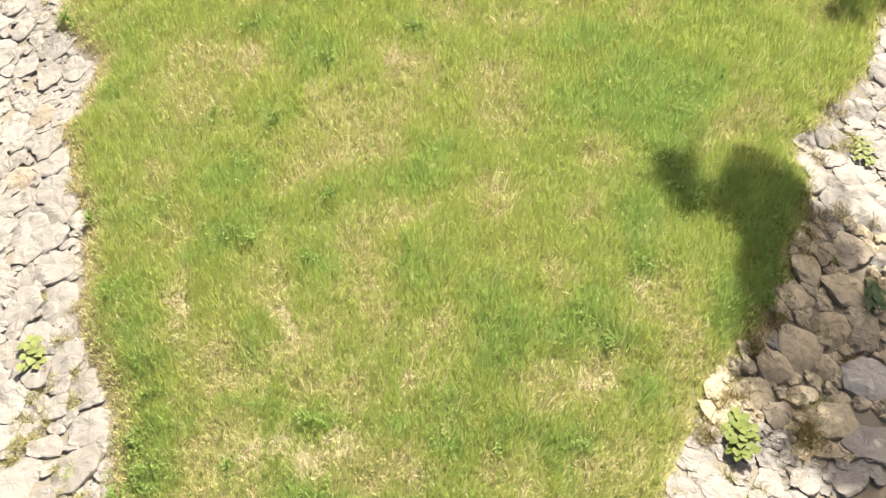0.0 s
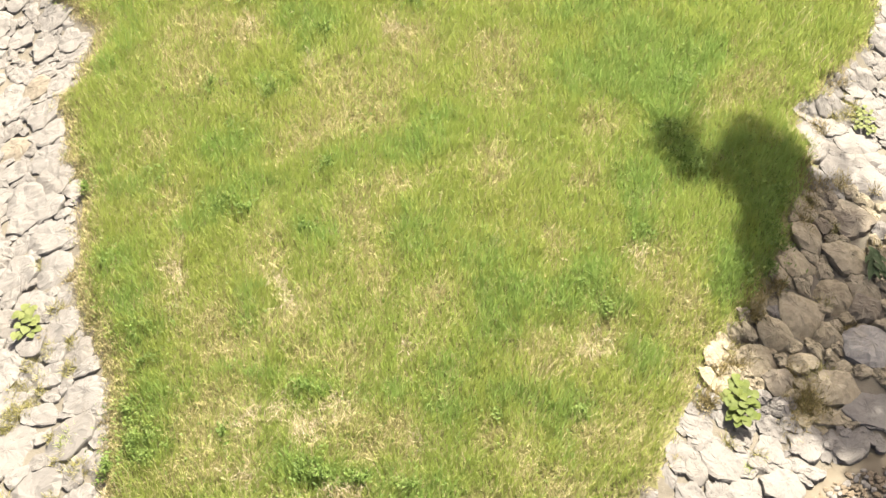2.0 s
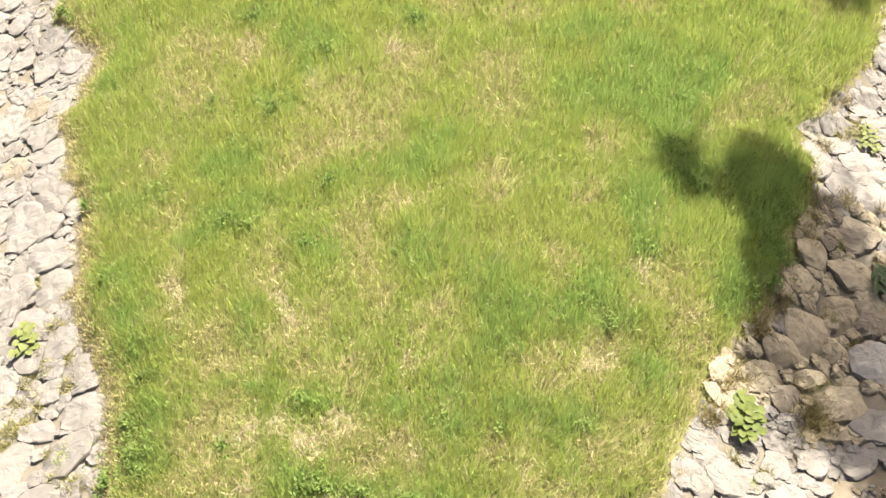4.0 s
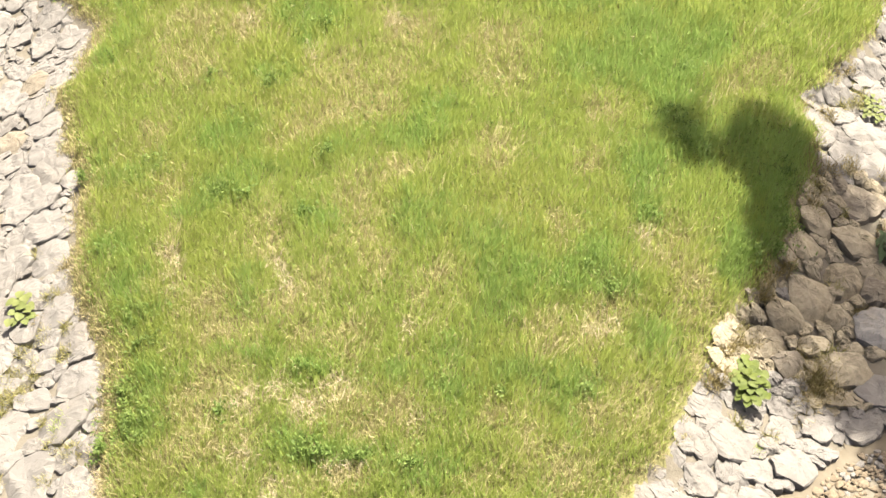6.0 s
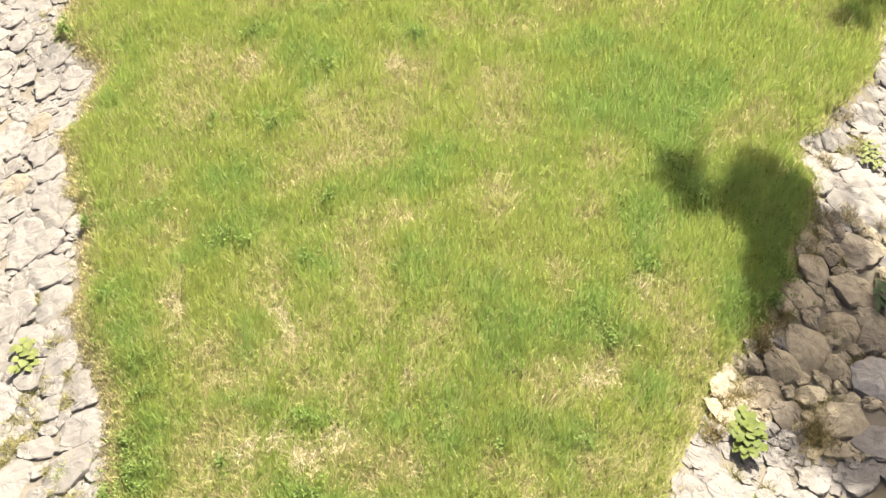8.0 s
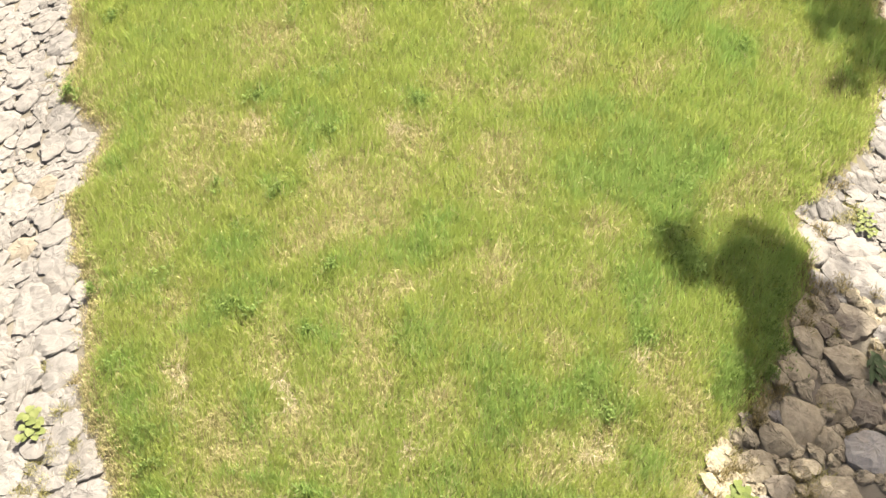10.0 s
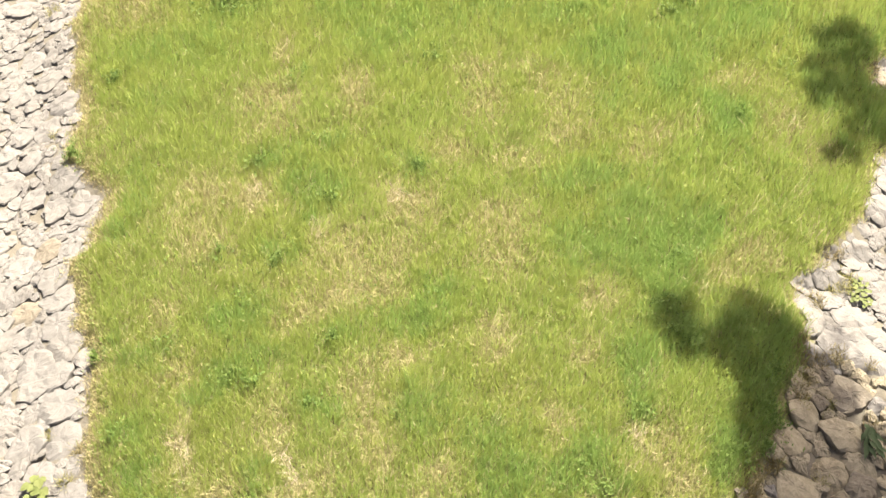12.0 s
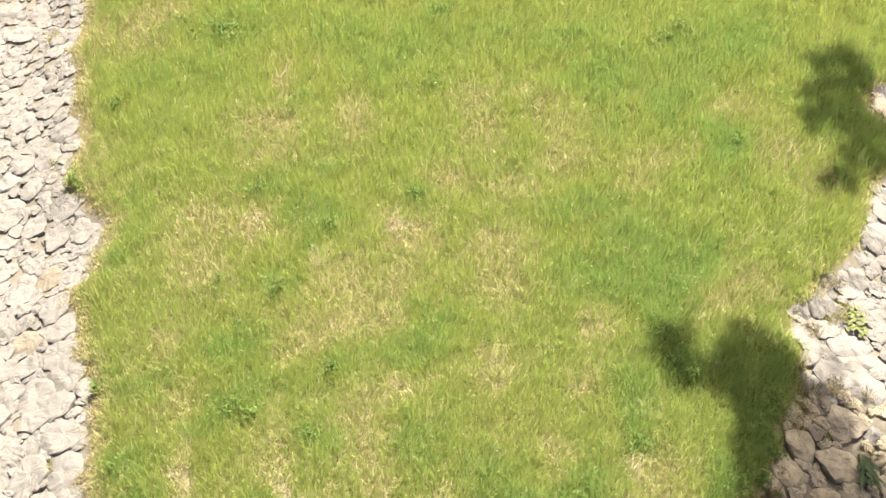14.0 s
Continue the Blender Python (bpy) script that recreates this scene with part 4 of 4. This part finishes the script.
# ---- plants among the stones ----
def leaf_mesh(name, mat, point, notch):
    """One leaf of unit length along y: outline rounded or pointed, cupped along its midrib."""
    verts, faces = [], []
    rows = 7
    for n in range(rows + 1):
        t = n / rows
        w = 0.52 * math.sin(math.pi * min(1, t ** 0.7 * 0.96 + 0.04)) ** (0.75 if not point else 1.1) * (1 - point * 0.68)
        back = notch * (1 - t) ** 3
        for s in (-1, -0.5, 0, 0.5, 1):
            verts.append((s * w, t - abs(s) * back, 0.16 * abs(s) * w - 0.22 * t * t))
    for n in range(rows):
        for s in range(4):
            a = n * 5 + s
            faces.append((a, a + 1, a + 6, a + 5))
    return mesh_of(name, verts, faces, [mat], True)


def leafy_plant(x, y, z, r, count, leaf, size, label, seed, rise=0.35):
    """Leaves on stalks that spread from one root."""
    q = random.Random(seed)
    root = tagged(new("broadleaf_plant"), label, "plant")
    root.location = (x, y, z)
    for n in range(count):
        a, far = n * 2.39996 + q.uniform(-0.3, 0.3), r * math.sqrt((n + 0.5) / count)
        px, py, pz = far * math.cos(a) * 0.75, far * math.sin(a) * 1.3, rise * (1.05 - 0.55 * far / r) + q.uniform(-0.04, 0.04)
        v, f = tube([(px * 0.1, py * 0.1, -0.15), (px * 0.6, py * 0.6, pz * 0.7), (px, py, pz - 0.035)], [0.010, 0.008, 0.006], 5)
        s = size * q.uniform(0.8, 1.15)
        m = pose(px, py, pz, q.uniform(0, 25), q.uniform(-12, 12), 180 + 40 * math.cos(a) + q.uniform(-30, 30))
        m = m @ Matrix.Diagonal((s, s, s, 1)) @ Matrix.Translation((0, -0.5, 0))
        blade = part("leaf", leaf, root, m=m)
        part("stalk", mesh_of("stalk", v, f, [leaf.materials[0]], True), blade, m=m.inverted())
    return root


ROUND = leaf_mesh("leaf", BROADLEAF, 0.0, 0.22)
ROUNDPALE = leaf_mesh("leaf", PALELEAF, 0.0, 0.22)
POINTED = leaf_mesh("leaf", DARKLEAF, 1.0, 0.0)
leafy_plant(5.15, -2.0, float(surface(5.15, -2.0)) + 0.05, 0.46, 34, ROUND, 0.175, "green plant with large round leaves between white stones", 3, 0.42)
leafy_plant(-9.37, 2.37, float(surface(-9.37, 2.37)) + 0.05, 0.42, 14, ROUNDPALE, 0.21, "small pale green round-leaved plant between stones", 5, 0.18)
leafy_plant(8.66, 1.24, float(surface(8.66, 1.24)) + 0.1, 0.30, 14, POINTED, 0.36, "dark plant with pointed leaves among shaded rocks", 7, 0.40)
leafy_plant(9.47, 5.52, float(surface(9.47, 5.52)) + 0.05, 0.36, 34, ROUNDPALE, 0.10, "low yellow-green weed on the white stones", 9, 0.2)


def tuft(x, y, r, mats, n, tall, label):
    q = np.random.default_rng(int(abs(x * 100 + y * 7)))
    a, s = q.uniform(0, 6.283, n), np.sqrt(q.random(n)) * r
    px, py = s * np.cos(a), s * np.sin(a)
    v, f = blades(q, px, py, np.zeros(n) - 0.12, tall * q.uniform(0.6, 1.2, n), np.full(n, 0.014), 0.45, (0, 0), 0.7)
    ob = tagged(new("grass_tuft", mesh_of("grass_tuft", v, f, [mats])), label, "grass tuft", group="tufts among the stones")
    ob.location = (x, y, float(surface(x, y)) + 0.02)


LOW_TUFTS = [
    (6.31, -1.89, 0.45, BROWNM, 440, 0.32), (6.62, -1.68, 0.38, BROWNM, 360, 0.32), (6.72, -2.05, 0.32, BROWNM, 260, 0.3), (5.85, 0.44, 0.32, BROWNM, 400, 0.32), (5.3, -0.9, 0.28, BROWNM, 360, 0.34), (5.75, 0.1, 0.22, BROWNM, 260, 0.34),
    (6.35, 0.75, 0.25, BROWNM, 260, 0.34), (5.0, -1.0, 0.2, BROWNM, 200, 0.3), (6.9, -1.2, 0.3, TUFTM, 220, 0.3), (5.0, -3.3, 0.12, GREEN, 90, 0.2),
    (6.1, -2.5, 0.3, BROWNM, 120, 0.26), (6.4, -0.98, 0.25, BROWNM, 240, 0.3), (6.44, -1.81, 0.35, TUFTM, 160, 0.28), (4.72, -2.75, 0.16, TUFTM, 130, 0.24),
    (5.3, -3.0, 0.14, TUFTM, 110, 0.22),
]
UPPER_TUFTS = [
    (9.02, 5.86, 0.40, TUFTM, 420, 0.26), (8.3, 5.2, 0.25, BROWNM, 200, 0.28), (8.35, 3.6, 0.3, BROWNM, 260, 0.3), (9.0, 6.5, 0.3, BROWNM, 220, 0.28),
    (7.55, 3.95, 0.3, BROWNM, 260, 0.28), (7.65, 3.4, 0.3, BROWNM, 260, 0.28), (7.5, 2.9, 0.28, BROWNM, 240, 0.28), (7.25, 2.3, 0.25, BROWNM, 220, 0.28),
    (11.3, 12.45, 0.3, BROWNM, 260, 0.26), (11.45, 11.75, 0.25, BROWNM, 200, 0.26),
]
LEFT_TUFTS = [
    (-9.25, 1.35, 0.2, TUFTM, 160, 0.25), (-8.75, 1.5, 0.18, TUFTM, 160, 0.28), (-9.5, 0.75, 0.25, TUFTM, 200, 0.26), (-8.2, -0.9, 0.3, GREEN, 260, 0.24),
    (-9.2, 0.2, 0.22, TUFTM, 170, 0.24), (-8.3, 0.9, 0.2, TUFTM, 170, 0.26), (-8.9, 2.0, 0.16, BROWNM, 130, 0.22), (-9.6, 13.9, 0.2, TUFTM, 120, 0.2),
    (-10.0, 19.2, 0.3, TUFTM, 200, 0.22), (-9.1, 4.0, 0.15, TUFTM, 120, 0.22), (-8.35, 3.3, 0.2, BROWNM, 160, 0.22), (-8.0, -1.7, 0.22, TUFTM, 220, 0.26),
    (-8.9, 0.6, 0.18, TUFTM, 160, 0.26), (-9.6, 0.1, 0.2, TUFTM, 180, 0.26),
]
for x, y, r, mat, n, tall in LOW_TUFTS + UPPER_TUFTS + LEFT_TUFTS:
    tuft(x, y, r, mat, n, tall, {TUFTM: "half-dry tuft of grass rooted between the stones", BROWNM: "brown withered tuft of grass between the stones",
                                 GREEN: "tuft of green grass rooted between the stones"}[mat])


SPOTS = np.random.default_rng(77)
for n in range(18):
    y = SPOTS.uniform(-2.2, 3.6)
    x = float(right_edge(y)) + SPOTS.uniform(0.05, 0.35) + (SPOTS.uniform(0.2, 2.0) if n % 3 == 0 else 0)
    tuft(x, y, SPOTS.uniform(0.12, 0.24), BROWNM if n % 4 else TUFTM, 150, SPOTS.uniform(0.24, 0.38),
         "brown withered tuft of grass between the stones" if n % 4 else "half-dry tuft of grass rooted between the stones")
for n in range(9):
    y = SPOTS.uniform(-2.6, 2.6)
    tuft(float(left_edge(y)) - SPOTS.uniform(0.3, 2.2), y, SPOTS.uniform(0.10, 0.2), TUFTM, 140, SPOTS.uniform(0.2, 0.3), "half-dry tuft of grass rooted between the stones")


# ---- the muddy trickle and its pebbles ----
def trickle():
    way = WATER[1:-1]
    verts, faces = [], []
    n = 60
    for k in range(n + 1):
        s = k / n * (len(way) - 1)
        x, y = np.interp(s, range(len(way)), [p[0] for p in way]), np.interp(s, range(len(way)), [p[1] for p in way])
        w = 0.27 + 0.07 * math.sin(k * 0.9) + 0.05 * math.sin(k * 2.3)
        for side in (-1, -0.4, 0.4, 1):
            px, py = x - side * w * 0.5, y + side * w
            verts.append((px, py, float(surface(x, y)) - 0.10 - 0.03 * side * side))
    for k in range(n):
        for s in range(3):
            a = k * 4 + s
            faces.append((a, a + 4, a + 5, a + 1))
    tagged(new("muddy_trickle", mesh_of("muddy_trickle", verts, faces, [MUD], True)), "shallow tan muddy water running past the stones", "water", kind="structure")


trickle()


def pebbles():
    variants = [stone_mesh("pebble", 400 + n, 2, [BROWN]) for n in range(6)]
    shapes = []
    for me in variants:
        v = np.zeros(len(me.vertices) * 3)
        me.vertices.foreach_get("co", v)
        f = np.zeros(len(me.polygons) * 3, np.int32)
        me.polygons.foreach_get("vertices", f)
        shapes.append((v.reshape(-1, 3), f.reshape(-1, 3)))
    out, pale = [], []
    for x, y, r in lay(rng, (4.5, 10, -6.5, -1.8), lambda x, y: 1.0 if beyond(x, y) < -0.06 and x > 5.0 else 0, ((0.11, 25), (0.08, 260), (0.06, 2000), (0.042, 4000))):
        v, f = shapes[rng.integers(6)]
        a = rng.uniform(0, 6.283)
        c, s = math.cos(a), math.sin(a)
        v = v * (1.2 * r, 0.9 * r, 0.7 * r) @ np.array(((c, s, 0), (-s, c, 0), (0, 0, 1)))
        (pale if rng.random() < 0.18 + 3.0 * max(0, r - 0.06) else out).append((v + (x, y, float(surface(x, y)) - 0.10), f))
    stuff("pale_pebbles", pale, RUBBLE, "white limestone pebbles lying in brown gravel", "pebbles")
    stuff("pebbles", out, BROWN, "brown pebbles and gravel along the muddy trickle", "pebbles")


pebbles()
